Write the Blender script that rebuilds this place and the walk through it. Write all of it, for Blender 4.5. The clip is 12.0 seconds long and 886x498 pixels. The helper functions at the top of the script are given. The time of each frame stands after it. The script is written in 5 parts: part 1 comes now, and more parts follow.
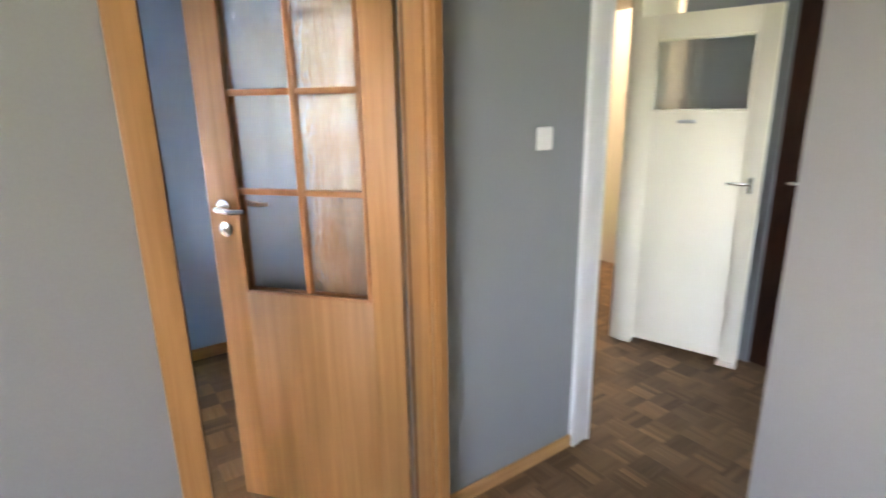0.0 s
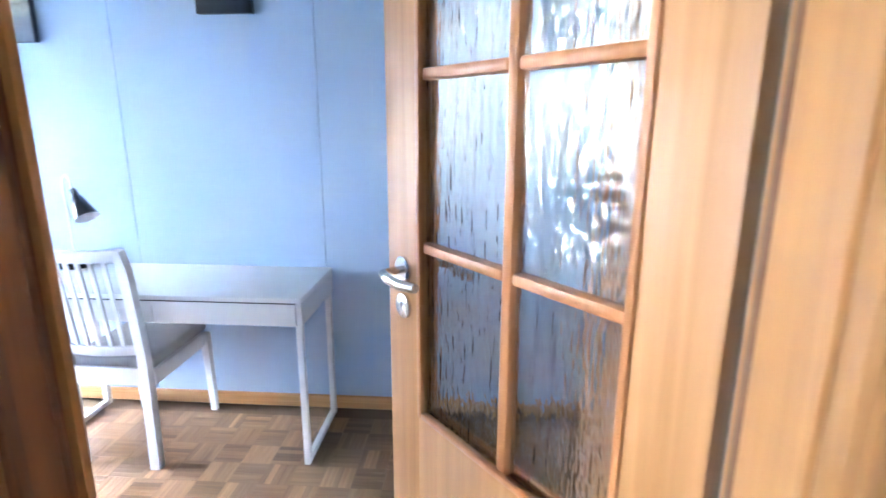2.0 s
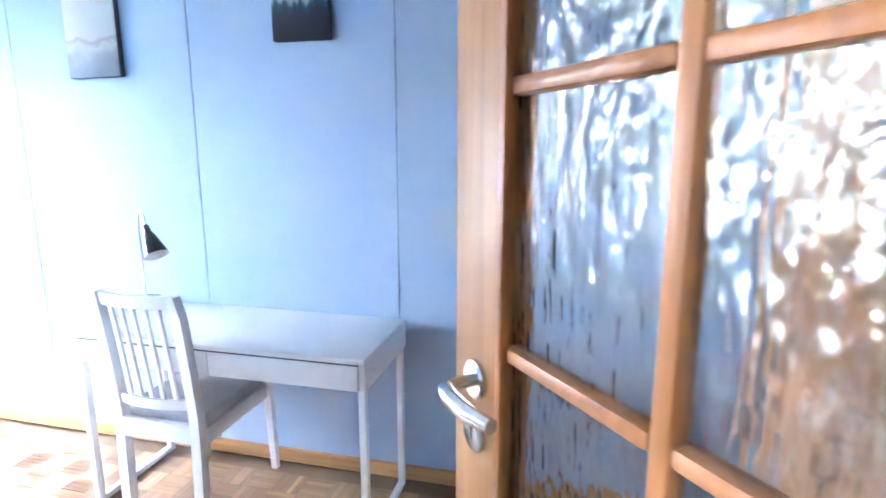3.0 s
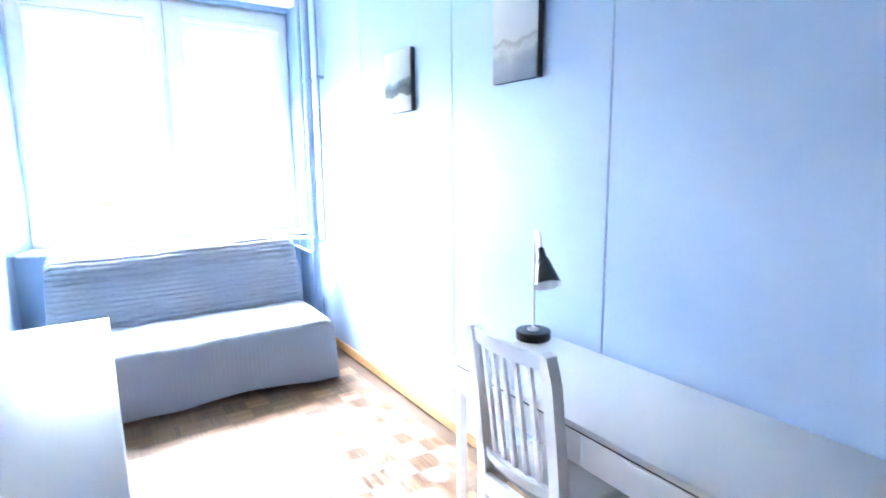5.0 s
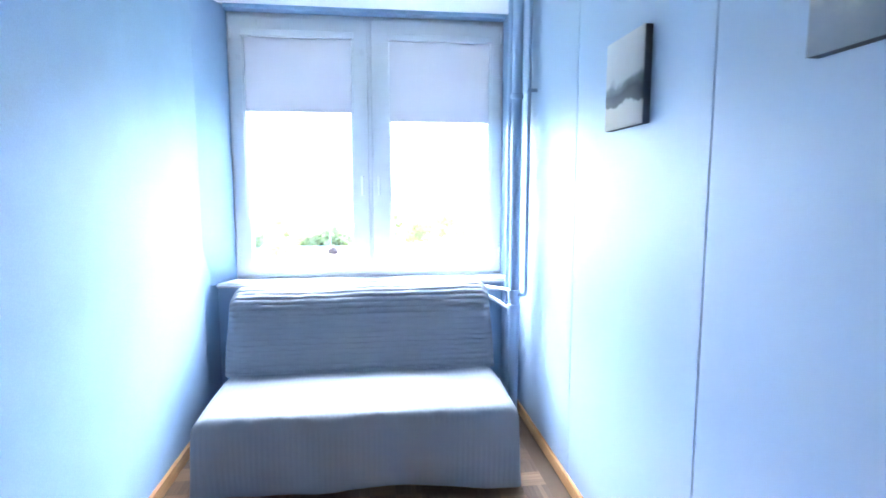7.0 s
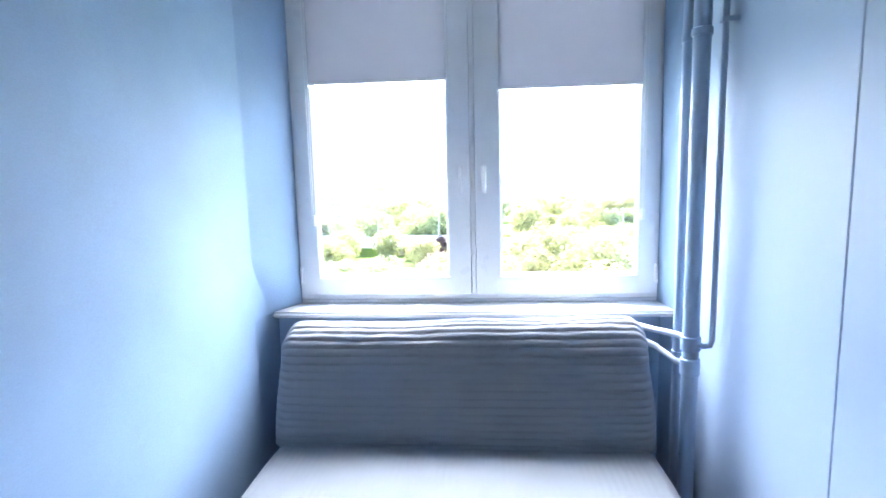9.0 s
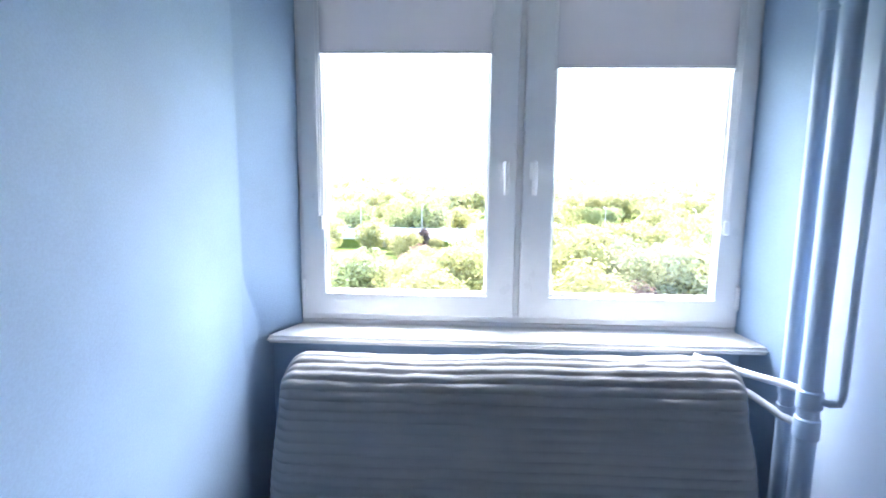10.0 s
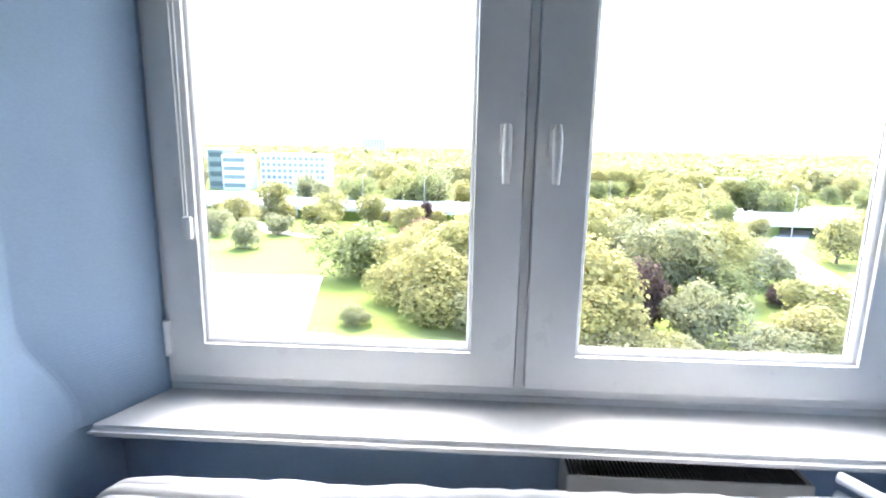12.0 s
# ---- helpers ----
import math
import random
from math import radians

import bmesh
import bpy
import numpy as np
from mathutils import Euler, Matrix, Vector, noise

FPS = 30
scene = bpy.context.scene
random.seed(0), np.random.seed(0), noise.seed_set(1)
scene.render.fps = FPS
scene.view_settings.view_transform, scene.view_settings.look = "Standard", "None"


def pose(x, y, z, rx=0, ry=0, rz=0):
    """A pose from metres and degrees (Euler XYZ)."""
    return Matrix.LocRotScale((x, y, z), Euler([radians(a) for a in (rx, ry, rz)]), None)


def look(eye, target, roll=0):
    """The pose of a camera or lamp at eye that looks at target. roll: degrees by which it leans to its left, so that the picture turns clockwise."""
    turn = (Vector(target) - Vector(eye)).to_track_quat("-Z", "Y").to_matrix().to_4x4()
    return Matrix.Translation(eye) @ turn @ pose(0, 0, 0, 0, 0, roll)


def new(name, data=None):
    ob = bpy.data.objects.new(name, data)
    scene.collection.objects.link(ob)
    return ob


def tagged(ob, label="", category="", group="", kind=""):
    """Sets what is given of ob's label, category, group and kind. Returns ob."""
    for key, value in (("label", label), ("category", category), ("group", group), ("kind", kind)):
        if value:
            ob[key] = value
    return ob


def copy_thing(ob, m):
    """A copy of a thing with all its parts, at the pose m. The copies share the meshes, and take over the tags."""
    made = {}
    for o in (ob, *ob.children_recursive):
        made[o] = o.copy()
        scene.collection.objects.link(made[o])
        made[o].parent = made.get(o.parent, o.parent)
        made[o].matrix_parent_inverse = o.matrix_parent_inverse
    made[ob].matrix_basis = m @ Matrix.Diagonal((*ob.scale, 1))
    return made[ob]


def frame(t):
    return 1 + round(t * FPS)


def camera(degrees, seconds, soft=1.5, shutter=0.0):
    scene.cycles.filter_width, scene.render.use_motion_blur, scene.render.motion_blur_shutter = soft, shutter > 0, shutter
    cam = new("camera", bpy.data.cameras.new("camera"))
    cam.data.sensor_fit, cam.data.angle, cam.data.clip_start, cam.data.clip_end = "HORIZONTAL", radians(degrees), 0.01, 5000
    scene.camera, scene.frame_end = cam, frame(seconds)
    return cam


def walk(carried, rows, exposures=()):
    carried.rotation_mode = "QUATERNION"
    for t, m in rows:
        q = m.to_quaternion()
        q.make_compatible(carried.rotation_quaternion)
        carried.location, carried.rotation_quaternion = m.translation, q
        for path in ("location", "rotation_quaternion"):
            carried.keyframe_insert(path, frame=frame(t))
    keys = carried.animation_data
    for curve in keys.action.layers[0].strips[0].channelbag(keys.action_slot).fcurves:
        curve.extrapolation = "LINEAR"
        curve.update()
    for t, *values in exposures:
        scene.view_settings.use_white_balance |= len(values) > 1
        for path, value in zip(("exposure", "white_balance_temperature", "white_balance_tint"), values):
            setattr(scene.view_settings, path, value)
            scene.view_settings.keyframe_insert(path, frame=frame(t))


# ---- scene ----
cam = camera(79.6, 12.0, soft=1.6, shutter=0.4)
PATH = [
    (0, (0.955, 1.376, 1.45), (2.048, 2.965, 0.921), -1.0),
    (0.5, (1.166, 1.562, 1.449), (1.86, 3.364, 0.928), -1.7),
    (1, (1.297, 1.772, 1.429), (1.856, 3.643, 0.994), 2.1),
    (1.5, (1.387, 1.988, 1.419), (1.671, 3.911, 0.948), -0.5),
    (2, (1.484, 2.217, 1.418), (1.353, 4.155, 0.941), 0.2),
    (2.5, (1.502, 2.405, 1.419), (1.141, 4.324, 0.988), -0.9),
    (2.7, (1.49, 2.479, 1.427), (1.097, 4.403, 1.047), -0.6),
    (4.3, (1.228, 2.88, 1.389), (-0.031, 4.387, 1.011), 1.6),
    (4.5, (1.203, 2.952, 1.425), (-0.221, 4.314, 1.079), 1.8),
    (5, (1.088, 3.114, 1.432), (-0.563, 4.192, 1.099), -0.7),
    (5.5, (0.9, 3.28, 1.425), (-0.836, 4.225, 1.123), 1.3),
    (6, (0.71, 3.412, 1.433), (-1.091, 4.218, 1.104), -1.0),
    (6.5, (0.478, 3.623, 1.464), (-1.454, 4.059, 1.186), -1.2),
    (6.7, (0.406, 3.672, 1.467), (-1.551, 4.006, 1.226), -0.6),
    (8.3, (-0.328, 3.695, 1.484), (-2.313, 3.731, 1.241), -1.1),
    (8.5, (-0.469, 3.705, 1.5), (-2.458, 3.685, 1.295), -2.2),
    (9, (-0.717, 3.701, 1.497), (-2.693, 3.54, 1.234), -1.4),
    (9.5, (-0.948, 3.590, 1.488), (-2.926, 3.468, 1.210), -0.3),
    (10, (-1.203, 3.436, 1.513), (-3.179, 3.344, 1.224), 0.6),
    (10.5, (-1.442, 3.339, 1.494), (-3.405, 3.107, 1.188), -2.4),
    (11, (-1.687, 3.326, 1.517), (-3.657, 3.153, 1.223), -3.2),
    (11.5, (-1.894, 3.388, 1.502), (-3.866, 3.333, 1.173), -2.6),
    (12, (-2.124, 3.508, 1.51), (-4.083, 3.408, 1.12), 1.0),
]
EXPOSURES = [(0, 6.12, 6450, 15), (0.5, 6.55, 6350, 15), (1, 6.8, 5850, 15), (1.5, 6.93, 5450, 13), (2.5, 6.9, 5200, 11), (4.5, 6.82, 5450, 11),
             (5, 6.55, 5380, 11), (6.5, 5.62, 5150, 9), (8.5, 4.66, 5450, 12), (10, 4.2, 5900, 12), (12, 3.54, 6450, 12)]
walk(cam, [(t, look(eye, target, roll)) for t, eye, target, roll in PATH], EXPOSURES)

# ---- world and light ----
world = bpy.data.worlds.new("sky")
scene.world = world
world.use_nodes = True
wn = world.node_tree
sky = wn.nodes.new("ShaderNodeTexSky")
sky.sky_type = "NISHITA"
sky.sun_disc = False
sky.sun_elevation = radians(49)
sky.sun_rotation = radians(270)
sky.dust_density = 2.5
sky.air_density = 1.0
wn.nodes["Background"].inputs["Strength"].default_value = 0.15
wn.links.new(sky.outputs[0], wn.nodes["Background"].inputs["Color"])

sun_data = bpy.data.lights.new("sun", "SUN")
sun_data.energy = 1.6
sun_data.angle = radians(54)
sun_data.color = (1.0, 0.97, 0.93)
sun = new("sun", sun_data)
sun.matrix_world = look((-40, 3.0, 46.0), (0, 3.6, 0))

# unseen fill lamps added to brighten the hall and its far end
hall_data = bpy.data.lights.new("hall_fill_light", "AREA")
hall_data.shape, hall_data.size, hall_data.size_y = "RECTANGLE", 1.45, 1.35
hall_data.energy = 0.56
hall_data.color = (1.0, 0.97, 0.93)
hall_lamp = new("hall_fill_light", hall_data)
hall_lamp.matrix_world = look((-1.29, -0.4, 1.6), (3, -0.1, 1.4))
side_data = hall_data.copy()
side_data.size, side_data.energy = 0.9, 0.85
side_lamp = new("side_fill_light", side_data)
side_lamp.matrix_world = look((3.3, -2.59, 1.6), (3.3, 3, 1.3))
bath_data = bpy.data.lights.new("bathroom_lamp_light", "AREA")
bath_data.shape, bath_data.size = "DISK", 0.22
bath_data.energy = 0.6
bath_data.color = (1.0, 0.86, 0.66)
bath_lamp = new("bathroom_lamp_light", bath_data)
bath_lamp.matrix_world = look((4.3, 4.2, 2.5), (4.3, 4.201, 0))


# ---- materials ----
def mat(name, color, rough=0.5, metal=0.0, vary=0.06, scale=6.0, fine=60.0, bump=0.1, spec=0.5, piece=0.0, stretch=(1, 1, 1)):
    """Principled paint with variation at two scales and a fine relief; piece: brightness spread from piece to piece."""
    m = bpy.data.materials.new(name)
    m.use_nodes = True
    n, l = m.node_tree.nodes, m.node_tree.links
    b = n["Principled BSDF"]
    b.inputs["Roughness"].default_value = rough
    b.inputs["Metallic"].default_value = metal
    b.inputs["Specular IOR Level"].default_value = spec
    tc = n.new("ShaderNodeTexCoord")
    mp = n.new("ShaderNodeMapping")
    mp.inputs["Scale"].default_value = stretch
    l.new(tc.outputs["Object"], mp.inputs["Vector"])
    big = n.new("ShaderNodeTexNoise")
    big.inputs["Scale"].default_value = scale
    big.inputs["Detail"].default_value = 4
    small = n.new("ShaderNodeTexNoise")
    small.inputs["Scale"].default_value = fine
    small.inputs["Detail"].default_value = 3
    l.new(mp.outputs[0], big.inputs["Vector"])
    l.new(mp.outputs[0], small.inputs["Vector"])
    mix = n.new("ShaderNodeMix")
    mix.data_type = "FLOAT"
    mix.inputs[0].default_value = 0.4
    l.new(big.outputs["Fac"], mix.inputs[2])
    l.new(small.outputs["Fac"], mix.inputs[3])
    ramp = n.new("ShaderNodeMapRange")
    ramp.inputs["From Min"].default_value = 0.3
    ramp.inputs["From Max"].default_value = 0.7
    ramp.inputs["To Min"].default_value = 1 - vary
    ramp.inputs["To Max"].default_value = 1 + vary
    l.new(mix.outputs[0], ramp.inputs[0])
    value = ramp.outputs[0]
    if piece:
        info, geo = n.new("ShaderNodeObjectInfo"), n.new("ShaderNodeNewGeometry")
        add = n.new("ShaderNodeMath")
        add.operation = "ADD"
        l.new(info.outputs["Random"], add.inputs[0])
        l.new(geo.outputs["Random Per Island"], add.inputs[1])
        frac = n.new("ShaderNodeMath")
        frac.operation = "FRACT"
        l.new(add.outputs[0], frac.inputs[0])
        spread = n.new("ShaderNodeMapRange")
        spread.inputs["To Min"].default_value = 1 - piece
        spread.inputs["To Max"].default_value = 1 + piece
        l.new(frac.outputs[0], spread.inputs[0])
        times = n.new("ShaderNodeMath")
        times.operation = "MULTIPLY"
        l.new(value, times.inputs[0])
        l.new(spread.outputs[0], times.inputs[1])
        value = times.outputs[0]
    hsv = n.new("ShaderNodeHueSaturation")
    hsv.inputs["Color"].default_value = (*color, 1)
    l.new(value, hsv.inputs["Value"])
    l.new(hsv.outputs[0], b.inputs["Base Color"])
    rr = n.new("ShaderNodeMapRange")
    rr.inputs["To Min"].default_value = max(rough - 0.08, 0.02)
    rr.inputs["To Max"].default_value = min(rough + 0.08, 1)
    l.new(big.outputs["Fac"], rr.inputs[0])
    l.new(rr.outputs[0], b.inputs["Roughness"])
    if bump:
        bp = n.new("ShaderNodeBump")
        bp.inputs["Strength"].default_value = bump
        bp.inputs["Distance"].default_value = 0.002
        l.new(small.outputs["Fac"], bp.inputs["Height"])
        l.new(bp.outputs[0], b.inputs["Normal"])
    return m


def wood(name, dark, light, rough=0.4, grain=(30, 30, 1.6), piece=0.0, bump=0.08, rings=3.0):
    """Wood with grain along the object's z (or as grain says)."""
    m = mat(name, light, rough, 0, 0.05, 3, 90, bump, 0.5, piece, grain)
    n, l = m.node_tree.nodes, m.node_tree.links
    tc = n.new("ShaderNodeTexCoord")
    mp = n.new("ShaderNodeMapping")
    mp.inputs["Scale"].default_value = grain
    l.new(tc.outputs["Object"], mp.inputs["Vector"])
    no = n.new("ShaderNodeTexNoise")
    no.inputs["Scale"].default_value = rings
    no.inputs["Detail"].default_value = 6
    no.inputs["Distortion"].default_value = 0.6
    l.new(mp.outputs[0], no.inputs["Vector"])
    cr = n.new("ShaderNodeValToRGB")
    cr.color_ramp.elements[0].position, cr.color_ramp.elements[0].color = 0.35, (*dark, 1)
    cr.color_ramp.elements[1].position, cr.color_ramp.elements[1].color = 0.65, (*light, 1)
    l.new(no.outputs["Fac"], cr.inputs[0])
    hsv = next(x for x in n if x.type == "HUE_SAT")
    l.new(cr.outputs[0], hsv.inputs["Color"])
    return m


def glass(name, rough=0.0, tint=(1, 1, 1)):
    m = bpy.data.materials.new(name)
    m.use_nodes = True
    b = m.node_tree.nodes["Principled BSDF"]
    b.inputs["Base Color"].default_value = (*tint, 1)
    b.inputs["Transmission Weight"].default_value = 1
    b.inputs["Roughness"].default_value = rough
    b.inputs["IOR"].default_value = 1.45
    return m


M_BLUE = mat("blue_wall_paint", (0.275, 0.385, 0.535), 0.68, vary=0.12, scale=3.0, fine=180, bump=0.12)
M_PANEL = mat("blue_panel_paint", (0.36, 0.455, 0.60), 0.52, vary=0.03, scale=1.2, fine=220, bump=0.06)
M_JOINT = mat("joint_shadow_blue", (0.2, 0.27, 0.4), 0.7)
M_GREY = mat("grey_wall_paint", (0.26, 0.27, 0.285), 0.6, vary=0.03, scale=2.0, fine=160, bump=0.12)
M_CEIL = mat("ceiling_white", (0.78, 0.79, 0.8), 0.8, vary=0.02, scale=2, fine=120, bump=0.1)
M_WHITE = mat("white_lacquer", (0.70, 0.70, 0.70), 0.35, vary=0.02, scale=5, fine=120, bump=0.03)
M_FURN = mat("white_furniture_foil", (0.66, 0.66, 0.66), 0.38, vary=0.015, scale=4, fine=200, bump=0.02)
M_PVC = mat("window_pvc", (0.70, 0.71, 0.72), 0.3, vary=0.025, scale=9, fine=90, bump=0.03)
M_GASKET = mat("window_gasket", (0.2, 0.2, 0.2), 0.6)
M_SILL = mat("sill_white_laminate", (0.56, 0.565, 0.575), 0.36, vary=0.06, scale=7, fine=60, bump=0.05)
M_DOORWOOD = wood("honey_door_veneer", (0.325, 0.145, 0.043), (0.395, 0.188, 0.062), 0.46, (14, 14, 0.5), 0, 0.05)
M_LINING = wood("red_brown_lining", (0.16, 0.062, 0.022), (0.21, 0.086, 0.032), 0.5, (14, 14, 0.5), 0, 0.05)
M_TRIM = wood("pine_skirting", (0.43, 0.22, 0.08), (0.52, 0.29, 0.11), 0.4, (0.8, 30, 30), 0, 0.05)
M_DARKJAMB = wood("brown_seal_and_groove_shade", (0.10, 0.04, 0.015), (0.14, 0.06, 0.025), 0.5)
M_CHROME = mat("satin_nickel", (0.62, 0.62, 0.61), 0.22, 1.0, 0.03, 20, 200, 0.02)
M_BLACK = mat("black_lacquer", (0.012, 0.013, 0.015), 0.25, vary=0.1, scale=20, fine=150, bump=0.02)
M_STEEL = mat("brushed_steel", (0.55, 0.56, 0.57), 0.3, 1.0, 0.05, 30, 200, 0.03)
M_INNER = mat("lamp_inner_white", (0.75, 0.75, 0.75), 0.5)
M_COVER = mat("grey_quilt_fabric", (0.205, 0.216, 0.235), 0.9, vary=0.05, scale=5, fine=420, bump=0.35, spec=0.15)
M_CUSHION = mat("grey_seat_fabric", (0.42, 0.42, 0.42), 0.95, vary=0.06, scale=14, fine=500, bump=0.4, spec=0.1)
M_PIPE = mat("blue_pipe_paint", (0.30, 0.40, 0.55), 0.38, vary=0.05, scale=12, fine=120, bump=0.08)
# paler copy of the pipe paint, with the daylight on the branches mixed in
M_BRANCH = mat("lit_pipe_paint", (0.48, 0.54, 0.62), 0.4, vary=0.05, scale=12, fine=120, bump=0.06)
M_PLASTIC = mat("white_plastic", (0.78, 0.78, 0.77), 0.35, vary=0.015, scale=20, fine=200, bump=0.01)
M_BLIND = mat("blind_fabric", (0.52, 0.52, 0.55), 0.9, vary=0.015, scale=10, fine=600, bump=0.1, spec=0.1)
M_RAD = mat("radiator_enamel", (0.42, 0.42, 0.41), 0.35, vary=0.03, scale=10)
M_DARK = mat("dark_gap", (0.03, 0.03, 0.03), 0.7)
M_CREAM = mat("cream_door_paint", (0.72, 0.67, 0.55), 0.42, vary=0.03, scale=3, fine=80, bump=0.06)
M_BROWN = wood("dark_brown_door", (0.045, 0.014, 0.008), (0.075, 0.024, 0.013), 0.4)
M_TILE = mat("cream_tile", (0.68, 0.58, 0.44), 0.2, vary=0.03, scale=5, fine=60, bump=0.02, piece=0.05)
M_CONCRETE = mat("screed", (0.12, 0.075, 0.04), 0.8)
M_OUTWALL = mat("outer_plaster", (0.55, 0.54, 0.52), 0.85, vary=0.05)
M_GLASS = glass("clear_glass")
# rippled cast glass: broad vertical waves with a finer water ripple, clear body and a gloss on the skin
M_ORNAMENT = bpy.data.materials.new("rippled_glass")
M_ORNAMENT.use_nodes = True
g_n, g_l = M_ORNAMENT.node_tree.nodes, M_ORNAMENT.node_tree.links
g_n.remove(g_n["Principled BSDF"])
g_tc, g_map, g_fine, g_noise, g_small, g_sum, g_bump, g_soft, g_clear, g_gloss, g_mix = (g_n.new("ShaderNode" + k) for k in (
    "TexCoord", "Mapping", "Mapping", "TexNoise", "TexNoise", "Math", "Bump", "Bump", "BsdfRefraction", "BsdfGlossy", "MixShader"))
g_map.inputs["Scale"].default_value = (62, 62, 8)
g_fine.inputs["Scale"].default_value = (150, 150, 40)
for q, detail in ((g_noise, 2.0), (g_small, 1.0)):
    q.inputs["Scale"].default_value = 1.0
    q.inputs["Detail"].default_value = detail
g_sum.operation, g_sum.inputs[1].default_value = "MULTIPLY_ADD", 0.3
g_bump.inputs["Strength"].default_value, g_bump.inputs["Distance"].default_value = 1.0, 0.019
g_soft.inputs["Strength"].default_value, g_soft.inputs["Distance"].default_value = 0.7, 0.011
g_clear.inputs["Color"].default_value, g_clear.inputs["Roughness"].default_value, g_clear.inputs["IOR"].default_value = (0.93, 0.95, 0.96, 1), 0.1, 1.11
g_gloss.inputs["Roughness"].default_value = 0.075
g_mix.inputs[0].default_value = 0.13
g_l.new(g_tc.outputs["Object"], g_map.inputs[0])
g_l.new(g_tc.outputs["Object"], g_fine.inputs[0])
g_l.new(g_map.outputs[0], g_noise.inputs["Vector"])
g_l.new(g_fine.outputs[0], g_small.inputs["Vector"])
g_l.new(g_small.outputs["Fac"], g_sum.inputs[0])
g_l.new(g_noise.outputs["Fac"], g_sum.inputs[2])
for q in (g_bump, g_soft):
    g_l.new(g_sum.outputs[0], q.inputs["Height"])
g_l.new(g_soft.outputs[0], g_clear.inputs["Normal"])
g_l.new(g_bump.outputs[0], g_gloss.inputs["Normal"])
g_l.new(g_clear.outputs[0], g_mix.inputs[1])
g_l.new(g_gloss.outputs[0], g_mix.inputs[2])
g_l.new(g_mix.outputs[0], g_n["Material Output"].inputs["Surface"])
# thin blind cloth lets some daylight through
b_n, b_l = M_BLIND.node_tree.nodes, M_BLIND.node_tree.links
b_thin, b_mix = b_n.new("ShaderNodeBsdfTranslucent"), b_n.new("ShaderNodeMixShader")
b_thin.inputs["Color"].default_value = (0.62, 0.62, 0.66, 1)
b_mix.inputs[0].default_value = 0.12
b_l.new(b_n["Principled BSDF"].outputs[0], b_mix.inputs[1])
b_l.new(b_thin.outputs[0], b_mix.inputs[2])
b_l.new(b_mix.outputs[0], b_n["Material Output"].inputs["Surface"])
M_PARQUET = wood("oak_mosaic_parquet", (0.17, 0.093, 0.043), (0.225, 0.134, 0.066), 0.6, (2.0, 40, 40), 0.11, 0.10, 2.0)
# squares differ in tone; the checker paints the crossed grain's sheen into the colour
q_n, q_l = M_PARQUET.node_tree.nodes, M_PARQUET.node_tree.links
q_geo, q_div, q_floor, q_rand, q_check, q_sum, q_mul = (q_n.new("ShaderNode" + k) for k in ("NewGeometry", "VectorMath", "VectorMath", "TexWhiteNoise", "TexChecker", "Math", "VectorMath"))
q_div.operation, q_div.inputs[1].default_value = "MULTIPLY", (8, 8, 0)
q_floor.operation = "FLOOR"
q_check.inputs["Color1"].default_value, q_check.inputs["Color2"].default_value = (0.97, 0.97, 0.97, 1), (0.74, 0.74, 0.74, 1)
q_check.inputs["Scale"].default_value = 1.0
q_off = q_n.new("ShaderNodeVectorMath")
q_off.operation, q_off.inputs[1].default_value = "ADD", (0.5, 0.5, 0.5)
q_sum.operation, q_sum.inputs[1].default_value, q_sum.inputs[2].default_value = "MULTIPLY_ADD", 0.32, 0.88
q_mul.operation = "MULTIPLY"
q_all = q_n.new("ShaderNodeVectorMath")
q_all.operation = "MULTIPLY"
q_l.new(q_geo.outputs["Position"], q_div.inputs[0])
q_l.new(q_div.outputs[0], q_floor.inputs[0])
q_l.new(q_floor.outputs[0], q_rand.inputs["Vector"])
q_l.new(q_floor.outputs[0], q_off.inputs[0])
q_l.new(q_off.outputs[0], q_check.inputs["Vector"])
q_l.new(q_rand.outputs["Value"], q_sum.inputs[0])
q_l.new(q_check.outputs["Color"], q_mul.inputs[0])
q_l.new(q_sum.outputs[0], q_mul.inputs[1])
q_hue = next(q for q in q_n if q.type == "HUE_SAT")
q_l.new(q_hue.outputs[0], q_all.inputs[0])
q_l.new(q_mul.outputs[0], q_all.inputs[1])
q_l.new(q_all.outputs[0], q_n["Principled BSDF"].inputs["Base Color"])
# the varnished strips catch the light along their grain
p_n, p_l = M_PARQUET.node_tree.nodes, M_PARQUET.node_tree.links
p_axis, p_turn = p_n.new("ShaderNodeCombineXYZ"), p_n.new("ShaderNodeVectorTransform")
p_axis.inputs[0].default_value = 1.0
p_turn.vector_type, p_turn.convert_from, p_turn.convert_to = "VECTOR", "OBJECT", "WORLD"
p_l.new(p_axis.outputs[0], p_turn.inputs[0])
p_l.new(p_turn.outputs[0], p_n["Principled BSDF"].inputs["Tangent"])
# each square is cut from one board, so squares differ in tone
p_geo, p_div, p_floor, p_white, p_range, p_mul = (p_n.new("ShaderNode" + k) for k in ("NewGeometry", "VectorMath", "VectorMath", "TexWhiteNoise", "MapRange", "Math"))
p_div.operation, p_floor.operation, p_mul.operation = "MULTIPLY", "FLOOR", "MULTIPLY"
p_div.inputs[1].default_value = (1 / 0.125, 1 / 0.125, 0)
p_l.new(p_geo.outputs["Position"], p_div.inputs[0])
p_l.new(p_div.outputs[0], p_floor.inputs[0])
p_l.new(p_floor.outputs[0], p_white.inputs["Vector"])
p_range.inputs["To Min"].default_value, p_range.inputs["To Max"].default_value = 0.84, 1.14
p_l.new(p_white.outputs["Value"], p_range.inputs[0])
p_hsv = next(q for q in p_n if q.type == "HUE_SAT")
